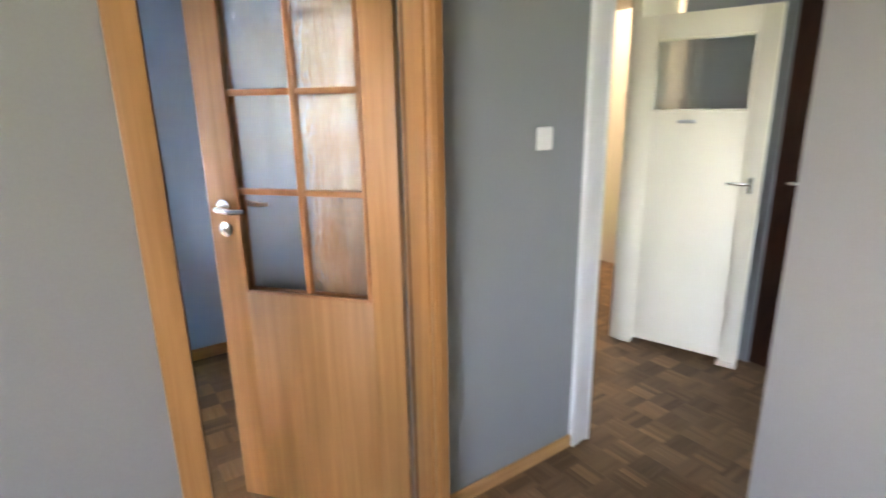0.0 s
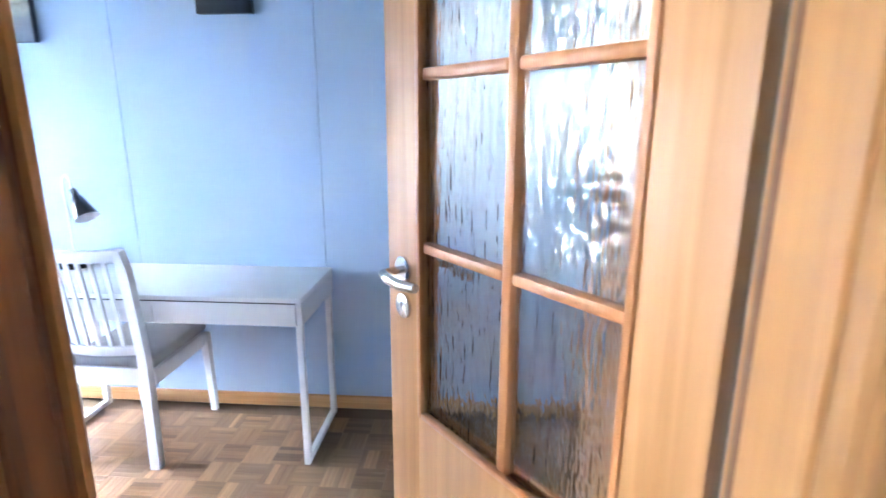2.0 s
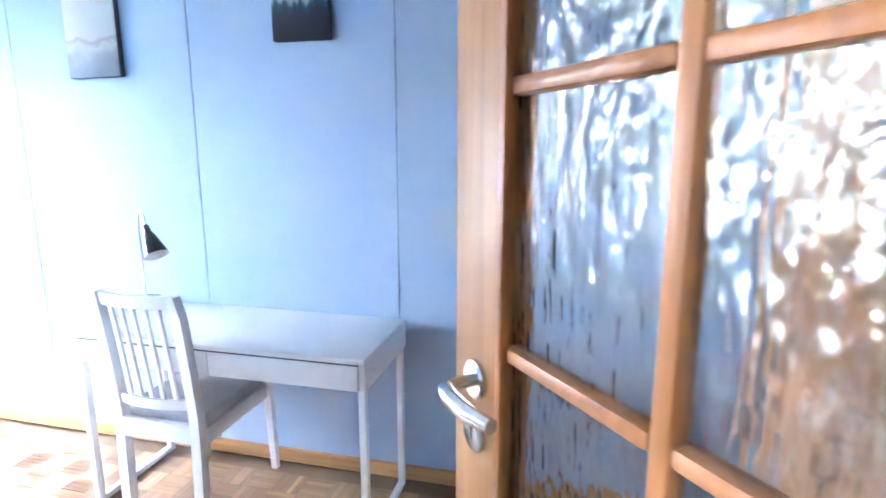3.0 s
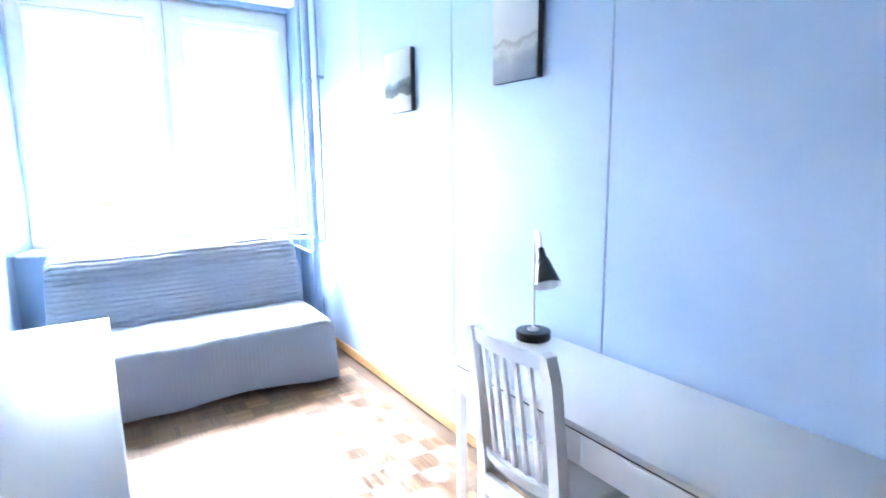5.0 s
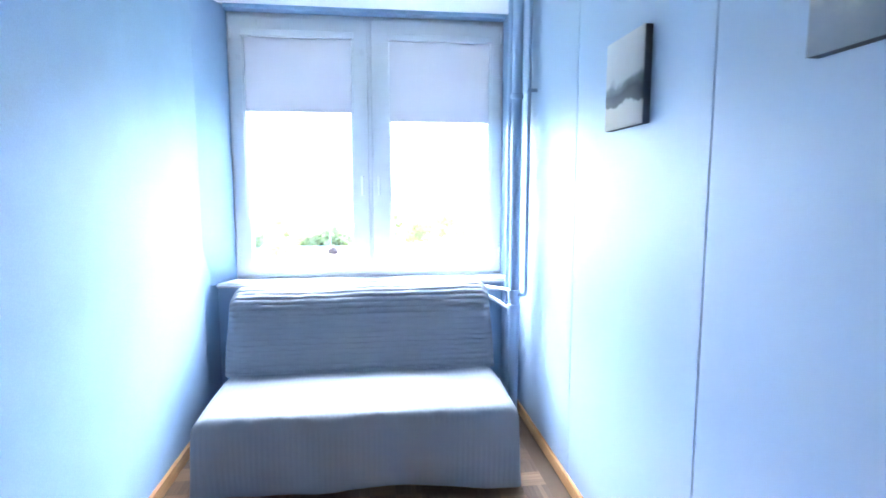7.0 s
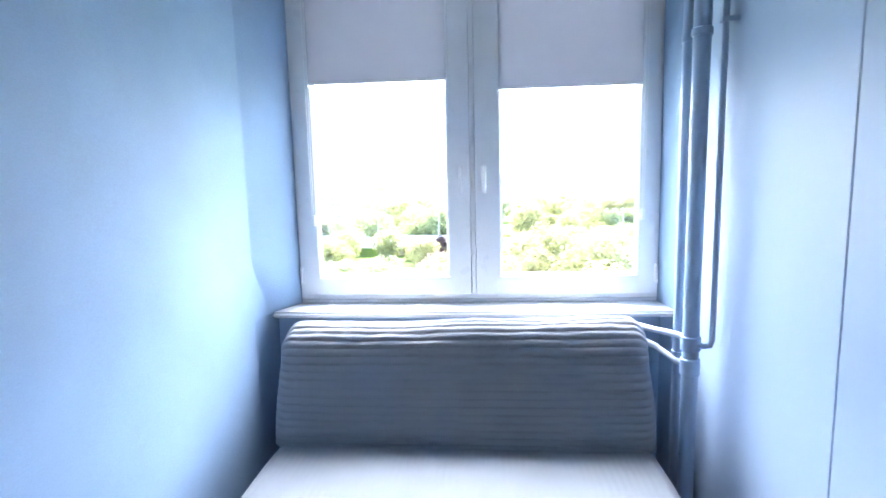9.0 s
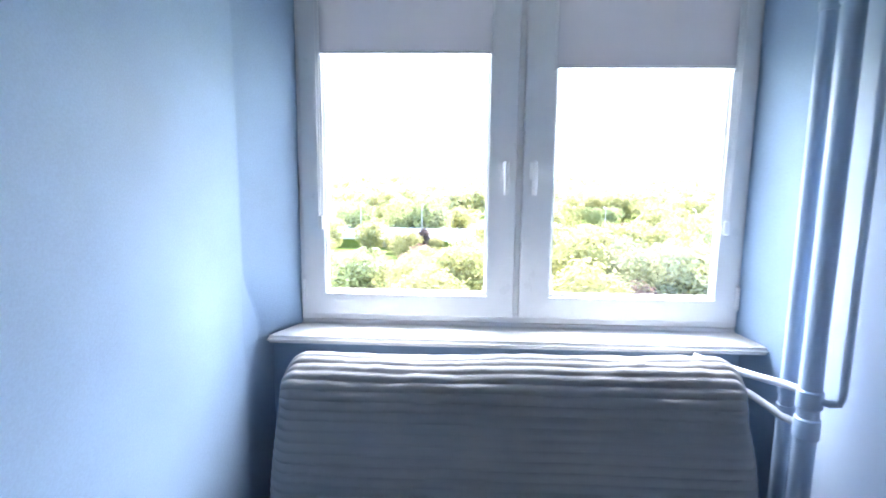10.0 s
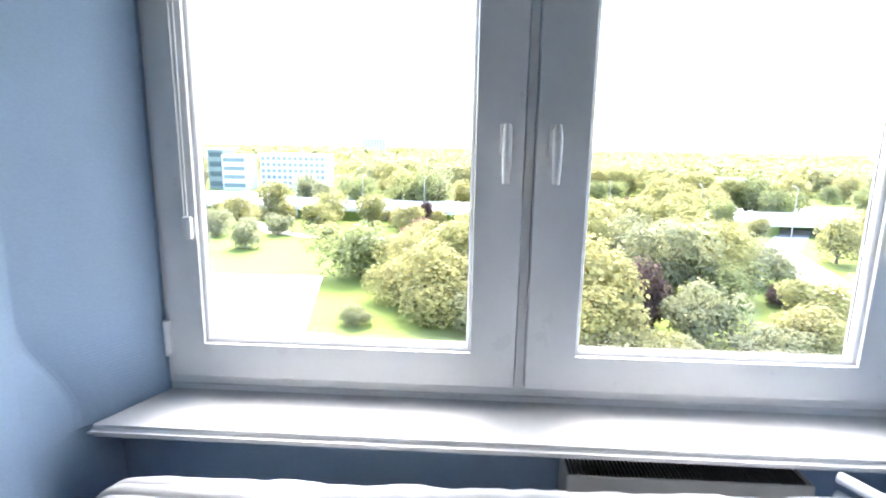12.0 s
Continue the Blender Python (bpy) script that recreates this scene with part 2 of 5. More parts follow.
p_l.new(p_hsv.inputs["Value"].links[0].from_socket, p_mul.inputs[0])
p_l.new(p_range.outputs[0], p_mul.inputs[1])
p_l.new(p_mul.outputs[0], p_hsv.inputs["Value"])
p_n["Principled BSDF"].inputs["Anisotropic"].default_value = 0.75


# ---- builders ----
def box(bm, x0, y0, z0, x1, y1, z1, bevel=0.0, seg=1):
    v = [bm.verts.new(p) for p in ((x0, y0, z0), (x1, y0, z0), (x1, y1, z0), (x0, y1, z0), (x0, y0, z1), (x1, y0, z1), (x1, y1, z1), (x0, y1, z1))]
    f = [bm.faces.new([v[i] for i in q]) for q in ((3, 2, 1, 0), (4, 5, 6, 7), (0, 1, 5, 4), (1, 2, 6, 5), (2, 3, 7, 6), (3, 0, 4, 7))]
    if bevel:
        e = list({e for q in f for e in q.edges})
        bmesh.ops.bevel(bm, geom=e, offset=bevel, segments=seg, affect="EDGES", profile=0.5)
    return v


def prism(bm, outline, z0, z1):
    """Upright prism over an outline of (x, y), counter-clockwise."""
    lo, hi = [bm.verts.new((x, y, z0)) for x, y in outline], [bm.verts.new((x, y, z1)) for x, y in outline]
    bm.faces.new(lo[::-1])
    bm.faces.new(hi)
    for i in range(len(outline)):
        j = (i + 1) % len(outline)
        bm.faces.new((lo[i], lo[j], hi[j], hi[i]))


def tube(bm, points, radii, seg=16, cap=True):
    """A round bar along points."""
    points = [Vector(p) for p in points]
    if not hasattr(radii, "__len__"):
        radii = [radii] * len(points)
    rings, side = [], None
    for i, p in enumerate(points):
        way = (points[min(i + 1, len(points) - 1)] - points[max(i - 1, 0)]).normalized()
        if side is None:
            side = way.orthogonal().normalized()
        side = (side - way * side.dot(way)).normalized()
        up = way.cross(side)
        rings.append([bm.verts.new(p + radii[i] * (math.cos(a) * side + math.sin(a) * up)) for a in (2 * math.pi * k / seg for k in range(seg))])
    for a, b in zip(rings, rings[1:]):
        for k in range(seg):
            bm.faces.new((a[k], a[(k + 1) % seg], b[(k + 1) % seg], b[k]))
    if cap:
        bm.faces.new(rings[0][::-1])
        bm.faces.new(rings[-1])


def grid(bm, nu, nv, place, close=False):
    """A sheet of nu x nv points from place(u, v), u and v from 0 to 1."""
    rows = [[bm.verts.new(place(i / (nu - 1), j / (nv - 1))) for j in range(nv)] for i in range(nu)]
    for i in range(nu - 1):
        for j in range(nv - 1):
            bm.faces.new((rows[i][j], rows[i + 1][j], rows[i + 1][j + 1], rows[i][j + 1]))
    return rows


def part(name, bm, material, parent=None, label="", smooth=False, kind=""):
    bmesh.ops.recalc_face_normals(bm, faces=bm.faces)
    me = bpy.data.meshes.new(name)
    bm.to_mesh(me)
    bm.free()
    me.materials.append(material)
    if smooth:
        for p in me.polygons:
            p.use_smooth = True
        me.set_sharp_from_angle(angle=radians(35))
    ob = new(name, me)
    ob.parent = parent
    return tagged(ob, label=label, kind=kind)


def boxes(name, material, rows, parent=None, label="", bevel=0.0, kind=""):
    bm = bmesh.new()
    for r in rows:
        box(bm, *r, bevel)
    return part(name, bm, material, parent, label, kind=kind)


def thing(name, label, category, m=None, group="", kind=""):
    ob = new(name)
    ob.empty_display_size = 0.1
    if m is not None:
        ob.matrix_world = m
    return tagged(ob, label, category, group, kind)


def ring_frame(name, material, x0, x1, outer, inner, parent=None, bevel=0.004, slope=0.0, label=""):
    """One welded frame round an opening in the y-z plane: outer and inner are (y0, z0, y1, z1); slope sets the room face back towards the opening."""
    bm = bmesh.new()
    loops = []
    for x, (y0, z0, y1, z1) in ((x0, outer), (x1, outer), (x1 - slope, inner), (x0, inner)):
        loops.append([bm.verts.new((x, y, z)) for y, z in ((y0, z0), (y1, z0), (y1, z1), (y0, z1))])
    for a, b in zip(loops, loops[1:] + loops[:1]):
        for q in range(4):
            bm.faces.new((a[q], a[(q + 1) % 4], b[(q + 1) % 4], b[q]))
    bmesh.ops.recalc_face_normals(bm, faces=bm.faces)
    edges = [e for loop in loops[1:3] for e in bm.edges if e.verts[0] in loop and e.verts[1] in loop]
    bmesh.ops.bevel(bm, geom=edges, offset=bevel, segments=2, affect="EDGES", profile=0.5)
    return part(name, bm, material, parent, label, smooth=True)


def structure(name, material, rows, label, category, bevel=0.0):
    return tagged(boxes(name, material, rows, bevel=bevel), label, category, kind="structure")


# ---- structure: the blue room ----
CEIL = 2.62
WIN_X = -3.37           # inner face of the window frame
RY = 4.60               # panelled wall
PANEL = (-3.04, -2.108, -1.092, -0.143, 0.77, 1.70, 2.45)


def left_y(x):
    """Room face of the wall with the door, which runs slightly askew."""
    return 2.618 + (x + 3.06) * 0.008


# floor slab under the parquet
structure("floor", M_CONCRETE, [(-3.36, 2.55, -0.12, 5.2, 4.75, -0.012), (-1.3, -2.6, -0.12, 5.2, 2.55, -0.012)],
          "worn oak mosaic parquet floor in small basket-weave squares", "floor")
structure("ceiling", M_CEIL, [(-3.30, 2.605, CEIL, 2.53, 4.72, CEIL + 0.12)], "plain white painted room ceiling", "ceiling")
structure("ceiling_hall", M_CEIL, [(-1.3, -2.7, 2.6, 5.2, 2.62, 2.74), (2.535, 2.62, 2.6, 5.2, 4.9, 2.74)], "plain white painted hall ceiling", "ceiling")

# panelled partition: backing and separate boards with open joints
wall_p = structure("wall_east", M_JOINT, [(-3.36, RY + 0.014, -0.01, 2.53, RY + 0.10, CEIL)], "light blue boarded partition wall with narrow joints", "wall")
for a, b in zip(PANEL, PANEL[1:]):
    boxes("panel", M_PANEL, [(a + 0.0022, RY, 0.0, b - 0.0022, RY + 0.014, CEIL)], wall_p, bevel=0.002)
bm = bmesh.new()
prism(bm, [(-3.46, 4.545), (WIN_X, 4.545), (-3.04, 4.6), (-3.04, 4.72), (-3.46, 4.72)], 0.0, CEIL)
tagged(part("wall_window_right", bm, M_BLUE), "blue plastered window reveal beside the heating pipes", "wall", kind="structure")
structure("wall_end", M_BLUE, [(2.45, 2.84, -0.01, 2.53, RY + 0.014, CEIL)], "blue painted end wall behind the open door", "wall")

# wall with the door: room side blue, hall side grey
bm = bmesh.new()
for x0, x1, z0, z1 in ((-3.06, 1.06, 0, CEIL), (1.06, 1.76, 2.04, CEIL), (1.76, 2.53, 0, CEIL)):
    back, face = (2.765, 2.84) if x0 > 1.5 else (2.602, None)
    prism(bm, [(x0, back if x0 > 0 else left_y(x0) - 0.05), (x1, back), (x1, face or left_y(x1)), (x0, face or left_y(x0))], z0, z1)
tagged(part("wall_west", bm, M_BLUE), "light blue painted plaster wall with faint scuffs", "wall", kind="structure")
M_TAUPE = mat("warm_grey_wall_paint", (0.242, 0.224, 0.22), 0.6, vary=0.04, scale=2.0, fine=160, bump=0.12)
structure("wall_hall", M_TAUPE, [(-1.3, 2.565, 0, 1.06, 2.599, 2.6), (1.06, 2.565, 2.04, 1.757, 2.599, 2.6)], "matt grey painted hall wall", "wall")
structure("wall_hall_right", M_GREY, [(1.763, 2.732, 0, 2.533, 2.762, 2.6), (1.757, 2.565, 2.04, 1.763, 2.762, 2.6)], "matt grey painted hall wall beside the light switch", "wall")
# outer wall round the window, with a niche under the sill
bm = bmesh.new()
rings = []
for k in range(141):
    # the plaster edge bows outward where it runs down to the sill
    z = 0.85 + (CEIL - 0.85) * (k / 140) ** 1.5
    low = max(0.0, min(1.0, (1.16 - z) / 0.28))
    cx = -3.062 - 0.13 * low * low * (3 - 2 * low) + 0.006 * math.sin(z * 3.1)
    cy = left_y(cx)
    pts = [(-3.46, 2.42), (-3.0605, 2.42), (-3.0605, left_y(-3.06)), (cx + 0.001, cy), (cx - 0.008, cy + 0.0012), (cx - 0.018, cy + 0.005), (WIN_X, 2.735), (-3.46, 2.735)]
    rings.append([bm.verts.new((*p, z)) for p in pts])
for a, b in zip(rings, rings[1:]):
    for q in range(8):
        bm.faces.new((a[q], a[(q + 1) % 8], b[(q + 1) % 8], b[q]))
bm.faces.new(rings[0][::-1])
bm.faces.new(rings[-1])
prism(bm, [(-3.46, 2.42), (-3.06, 2.42), (-3.06, 2.604), (-3.33, 2.62), (-3.46, 2.62)], 0.0, 0.85)
box(bm, -3.46, 2.62, 0.0, -3.34, 4.72, 0.835)
box(bm, -3.46, 2.735, 2.595, -3.30, 4.545, CEIL + 0.1)
tagged(part("wall_north", bm, M_BLUE), "blue outer wall with splayed window reveal and radiator niche", "wall", kind="structure")
structure("facade", M_OUTWALL, [(-3.50, 1.5, -20, -3.465, 2.70, 6), (-3.50, 4.59, -20, -3.465, 6, 6), (-3.50, 2.70, -20, -3.465, 4.59, 0.84), (-3.50, 2.70, 2.61, -3.465, 4.59, 6)],
          "pale rendered outer facade of the block", "facade")

# ---- window ----
win = thing("window_1", "white plastic double casement window above a wide sill", "window", pose(WIN_X, 3.64, 0.885), kind="structure")
WY0, WY1, WZ1 = 2.735 - 3.64, 4.548 - 3.64, 1.71
ring_frame("window_frame", M_PVC, -0.07, -0.012, (WY0, 0, WY1, WZ1), (WY0 + 0.045, 0.045, WY1 - 0.045, WZ1 - 0.045), win)
boxes("sill_profile", M_PVC, [(-0.08, WY0, -0.03, -0.016, WY1, -0.002)], win, bevel=0.003)


def sash(y0, y1, g0, g1, hinge):
    """One casement; g0 and g1 bound the glass."""
    z0, z1, gz0, gz1 = 0.028, WZ1 - 0.028, 0.118, WZ1 - 0.118
    s = ring_frame("sash", M_PVC, -0.055, 0.006, (y0, z0, y1, z1), (g0, gz0, g1, gz1), win, 0.006)
    ring_frame("glazing_bead", M_PVC, -0.03, -0.002, (g0, gz0, g1, gz1), (g0 + 0.009, gz0 + 0.012, g1 - 0.009, gz1 - 0.009), s, 0.002, 0.010)
    boxes("gasket", M_GASKET, [(-0.034, g0 + 0.003, gz0 + 0.002, -0.0305, g0 + 0.0105, gz1), (-0.034, g1 - 0.0105, gz0 + 0.002, -0.0305, g1 - 0.003, gz1), (-0.034, g0, gz0 + 0.002, -0.0305, g1, gz0 + 0.0145)], s)
    p = boxes("pane", M_GLASS, [(-0.042, g0 + 0.001, gz0 + 0.001, -0.036, g1 - 0.001, gz1 - 0.001)], s)
    p.visible_shadow = False
    for z in (0.09, 1.55):
        bm = bmesh.new()
        y = y0 - 0.004 if hinge < 0 else y1 + 0.004
        tube(bm, [(0.008, y, z), (0.008, y, z + 0.085)], 0.009, 10)
        box(bm, -0.01, y - 0.012, z - 0.012, 0.004, y + 0.012, z + 0.002)
        part("hinge", bm, M_PVC, s, smooth=True)
    return s


LY, RY2 = (2.845 - 3.64, 3.515 - 3.64), (3.775 - 3.64, 4.441 - 3.64)
left_sash = sash(WY0 + 0.02, -0.013, *LY, -1)
right_sash = sash(0.013, WY1 - 0.02, *RY2, 1)
boxes("mullion_strip", M_PVC, [(-0.06, -0.011, 0.03, -0.008, 0.011, WZ1 - 0.03), (-0.075, -0.04, 0.03, -0.061, 0.04, WZ1 - 0.03)], win, bevel=0.002)


def window_handle(s, y):
    bm = bmesh.new()
    box(bm, 0.006, y - 0.014, 0.60, 0.018, y + 0.014, 0.67, 0.005, 2)
    tube(bm, [(0.015, y, 0.655), (0.045, y, 0.655)], 0.009, 10)
    tube(bm, [(0.045, y, 0.668), (0.052, y, 0.64), (0.056, y, 0.58), (0.054, y, 0.54)], [0.008, 0.011, 0.010, 0.008], 12)
    part("handle", bm, M_PLASTIC, s, "white plastic window handle turned down", smooth=True)


window_handle(left_sash, -0.056)
window_handle(right_sash, 0.054)


def roller_blind(label, y0, y1, drop, chain_y):
    """A pleated-box blind clipped to one casement."""
    b = thing("roller_blind", label, "blind", pose(WIN_X + 0.006, 3.64, 0.878), group="blinds on the window")
    top = 1.59
    bm = bmesh.new()
    box(bm, 0.0, y0 - 0.022, top - 0.03, 0.030, y1 + 0.022, top + 0.012, 0.006, 2)
    part("cassette", bm, M_PVC, b)
    for y in (y0 - 0.016, y1 + 0.004):
        boxes("guide", M_PVC, [(0.0, y, drop - 0.01 if y < y0 else drop - 0.01, 0.008, y + 0.012, top - 0.031)], b, bevel=0.002)
    boxes("fabric", M_BLIND, [(0.004, y0 - 0.004, drop + 0.012, 0.0055, y1 + 0.004, top - 0.02)], b)
    bm = bmesh.new()
    box(bm, 0.001, y0 - 0.003, drop, 0.009, y1 + 0.003, drop + 0.012, 0.002)
    part("bottom_bar", bm, M_PVC, b)
    bm = bmesh.new()
    for k in (0, 0.014):
        tube(bm, [(0.018, chain_y + k, top - 0.03), (0.019, chain_y + k * 0.8, 0.9), (0.018, chain_y + k * 0.5, 0.42)], 0.0016, 6)
    box(bm, 0.008, chain_y - 0.006, 0.395, 0.022, chain_y + 0.016, 0.45, 0.005, 2)
    part("bead_chain", bm, M_PLASTIC, b, smooth=True)
    return b


roller_blind("white roller blind half lowered on the casement", *LY, 1.973 - 0.885, LY[0] - 0.018)
roller_blind("white roller blind lowered slightly further on the casement", *RY2, 1.919 - 0.885, RY2[1] + 0.012)

bm = bmesh.new()
prism(bm, [(-3.40, 2.735), (WIN_X - 0.002, 2.733), (-3.18, 2.655), (-3.18, 4.573), (WIN_X, 4.546), (-3.40, 4.546)][::-1], 0.837, 0.867)
bmesh.ops.bevel(bm, geom=[e for e in bm.edges if abs(e.verts[0].co.x + 3.18) < 1e-4 and abs(e.verts[1].co.x + 3.18) < 1e-4 and abs(e.verts[0].co.z - e.verts[1].co.z) < 1e-4], offset=0.012, segments=3, affect="EDGES")
tagged(part("window_sill", bm, M_SILL, smooth=True), "wide white laminate window sill with rounded edge", "window sill", kind="structure")

# ---- heating ----
rad = thing("radiator", "white steel panel radiator under the sill in the niche", "radiator", pose(-3.30, 3.75, 0.12))
bm = bmesh.new()
for x in (-0.02, 0.045):
    box(bm, x, 0, 0, x + 0.016, 0.54, 0.635, 0.004)
part("panel", bm, M_RAD, rad)
bm = bmesh.new()
box(bm, -0.03, -0.006, 0.02, -0.021, 0.546, 0.65, 0.002)
box(bm, 0.062, -0.006, 0.02, 0.071, 0.546, 0.65, 0.002)
for y in (-0.006, 0.542):
    box(bm, -0.021, y, 0.05, 0.062, y + 0.004, 0.65)
part("side_cover", bm, M_RAD, rad)
bm = bmesh.new()
for k in range(56):
    box(bm, -0.02, 0.004 + k * 0.0096, 0.638, 0.061, 0.0075 + k * 0.0096, 0.646)
part("grille", bm, M_DARK, rad, "dark slotted top grille")

pipes = thing("heating_pipe", "blue painted vertical heating pipe with collars and side branches", "pipe", pose(-2.815, 4.500, 0))
bm = bmesh.new()
tube(bm, [(0, 0, 0.005), (0, 0, CEIL)], 0.031, 20)
part("riser", bm, M_PIPE, pipes, smooth=True)
for z, h, r in ((0.70, 0.07, 0.037), (0.80, 0.06, 0.037), (1.99, 0.03, 0.037)):
    bm = bmesh.new()
    tube(bm, [(0, 0, z), (0, 0, z + 0.004), (0, 0, z + h - 0.004), (0, 0, z + h)], [r - 0.004, r, r, r - 0.004], 20)
    part("collar", bm, M_PIPE, pipes, smooth=True)
for z, drop in ((0.845, 0.012), (0.735, -0.055)):
    bm = bmesh.new()
    tube(bm, [(0, 0, z), (-0.07, -0.03, z), (-0.16, -0.085, z - drop * 0.6), (-0.30, -0.17, z - drop), (-0.36, -0.2, z - drop)], 0.0125, 12)
    part("branch", bm, M_BRANCH, pipes, "branch to the radiator, its pipe paint lightened as if lit", smooth=True)
second = thing("heating_flow_pipe", "pale blue painted heating pipe close to the window reveal", "pipe", pose(-2.905, 4.487, 0))
bm = bmesh.new()
tube(bm, [(0, 0, 0.005), (0, 0, CEIL)], 0.023, 18)
part("riser", bm, M_PIPE, second, smooth=True)
for z in (0.74, 0.81, 1.99):
    bm = bmesh.new()
    tube(bm, [(0, 0, z), (0, 0, z + 0.03)], 0.027, 18)
    part("collar", bm, M_PIPE, second, smooth=True)
valve = thing("radiator_valve", "white thermostatic radiator valve beside the radiator", "valve", pose(-3.24, 4.33, 0.70))
bm = bmesh.new()
tube(bm, [(0, -0.03, 0), (0, 0.02, 0)], 0.012, 12)
part("stem", bm, M_STEEL, valve, smooth=True)
bm = bmesh.new()
tube(bm, [(0, 0.02, 0), (0, 0.025, 0), (0, 0.085, 0), (0, 0.09, 0)], [0.02, 0.024, 0.022, 0.016], 20)
part("head", bm, M_PLASTIC, valve, smooth=True)
thin = thing("heating_return_pipe", "thin blue painted heating pipe beside the riser", "pipe", pose(-2.755, 4.556, 0))
bm = bmesh.new()
tube(bm, [(-0.045, -0.045, 0.83), (-0.02, -0.02, 0.83), (-0.005, -0.005, 0.838), (0, 0, 0.86), (0, 0, CEIL)], 0.0115, 14)
part("riser", bm, M_PIPE, thin, smooth=True)
boxes("clip", M_PIPE, [(-0.016, -0.016, 2.02, 0.016, 0.043, 2.04)], thin, bevel=0.003)

# ---- skirting ----
boxes_s = [(-3.04, RY - 0.018, 0, 2.45, RY - 0.0005, 0.068)]
tagged(boxes("baseboard", M_TRIM, boxes_s, bevel=0.005), "honey-coloured wooden skirting along the boarded wall", "skirting", kind="structure")
bm = bmesh.new()
for x0, x1 in ((-3.05, 1.03),):
    prism(bm, [(x0, left_y(x0) + 0.0005), (x1, left_y(x1) + 0.0005), (x1, left_y(x1) + 0.018), (x0, left_y(x0) + 0.018)], 0, 0.068)
tagged(part("baseboard_west", bm, M_TRIM), "honey-coloured wooden skirting along the plaster wall", "skirting", kind="structure")
tagged(boxes("baseboard_hall", M_TRIM, [(1.78, 2.716, 0, 2.533, 2.7315, 0.06), (-0.2, 2.549, 0, 1.03, 2.5645, 0.06)], bevel=0.005), "honey-coloured wooden skirting along the hall wall", "skirting", kind="structure")

# ---- glazed door and its frame ----
HALL_F, ROOM_F = 2.548, 2.672
JX0, JX1, DH = 1.098, 1.732, 2.0
fr = thing("door_frame", "honey wood veneer door frame with rounded casing", "door frame", pose(1.42, 2.65, 0), kind="structure")


def fbox(name, rows, m=M_DOORWOOD, bevel=0.006, label="", parent=fr):
    bm = bmesh.new()
    for x0, y0, z0, x1, y1, z1 in rows:
        box(bm, x0 - 1.42, y0 - 2.65, z0, x1 - 1.42, y1 - 2.65, z1, bevel, 2)
    return part(name, bm, m, parent, label, smooth=True)


fbox("casing", [(JX0 - 0.060, HALL_F, 0, JX0, HALL_F + 0.028, DH + 0.07)])
fbox("casing", [(JX1, HALL_F, 0, JX1 + 0.043, HALL_F + 0.028, DH + 0.07)])
fbox("casing", [(JX0 + 0.0005, HALL_F, DH, JX1 - 0.0005, HALL_F + 0.028, DH + 0.07)])
fbox("casing", [(JX0 - 0.062, left_y(1.05) + 0.001, 0, JX0, left_y(1.05) + 0.013, DH + 0.06)], bevel=0.003)
fbox("casing_edge", [(JX1 + 0.012, HALL_F - 0.004, 0, JX1 + 0.022, HALL_F - 0.0005, DH + 0.07)], bevel=0.0015)
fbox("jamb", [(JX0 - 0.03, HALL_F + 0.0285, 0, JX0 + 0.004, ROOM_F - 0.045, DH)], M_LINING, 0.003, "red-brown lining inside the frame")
# raised strip coloured dark as the shade in a groove, not a seal
fbox("seal", [(JX0 + 0.0045, HALL_F + 0.029, 0, JX0 + 0.006, HALL_F + 0.041, DH - 0.01)], M_DARKJAMB, 0.0004, "dark strip painting the shade of a groove beside the casing")
fbox("jamb", [(JX1 - 0.004, HALL_F + 0.0285, 0, JX1 + 0.040, ROOM_F - 0.002, DH)], bevel=0.003)
fbox("jamb", [(JX0 + 0.005, HALL_F + 0.0285, DH - 0.004, JX1 - 0.005, ROOM_F - 0.045, DH + 0.03)], bevel=0.003)
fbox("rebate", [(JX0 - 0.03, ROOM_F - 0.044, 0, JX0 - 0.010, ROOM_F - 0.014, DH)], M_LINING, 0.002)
fbox("rebate", [(JX1 + 0.010, ROOM_F - 0.0015, 0, JX1 + 0.040, ROOM_F + 0.045, DH)], bevel=0.002)
fbox("seal", [(JX0 - 0.009, ROOM_F - 0.0445, 0, JX0 + 0.003, ROOM_F - 0.038, DH)], M_DARKJAMB, 0.001, "brown rubber door seal")
fbox("seal", [(JX1 - 0.003, ROOM_F - 0.0015, 0, JX1 + 0.009, ROOM_F + 0.012, DH)], M_DARKJAMB, 0.001, "brown rubber door seal")
bm = bmesh.new()
for z, h in ((0.78, 0.12), (1.02, 0.16), (0.30, 0.07)):
    box(bm, JX0 - 0.0645 - 1.42, HALL_F + 0.02 - 2.65, z, JX0 - 0.0625 - 1.42, HALL_F + 0.045 - 2.65, z + h)
part("chipped_edge", bm, M_PLASTIC, fr, "pale chips along the casing edge")

# leaf: local x runs from the hinge to the latch, local y towards the hall
HX, HY = 1.749, 2.746
ang = math.degrees(math.atan2(3.250 - 2.731, 1.306 - 1.736))
door = thing("glazed_door", "honey veneer door with six rippled glass panes, half open", "door", pose(HX, HY, 0.008, 0, 0, ang))
LW, LH, LT = 0.676, 1.985, 0.04
G0, G1, GM = 0.105, 0.567, 0.332
ZR = (0.830, 1.176, 1.484, 1.80)


def leaf_box(name, rows, m=M_DOORWOOD, bevel=0.004, label="", parent=None):
    bm = bmesh.new()
    for r in rows:
        box(bm, *r, bevel, 2)
    return part(name, bm, m, parent or door, label, smooth=True)


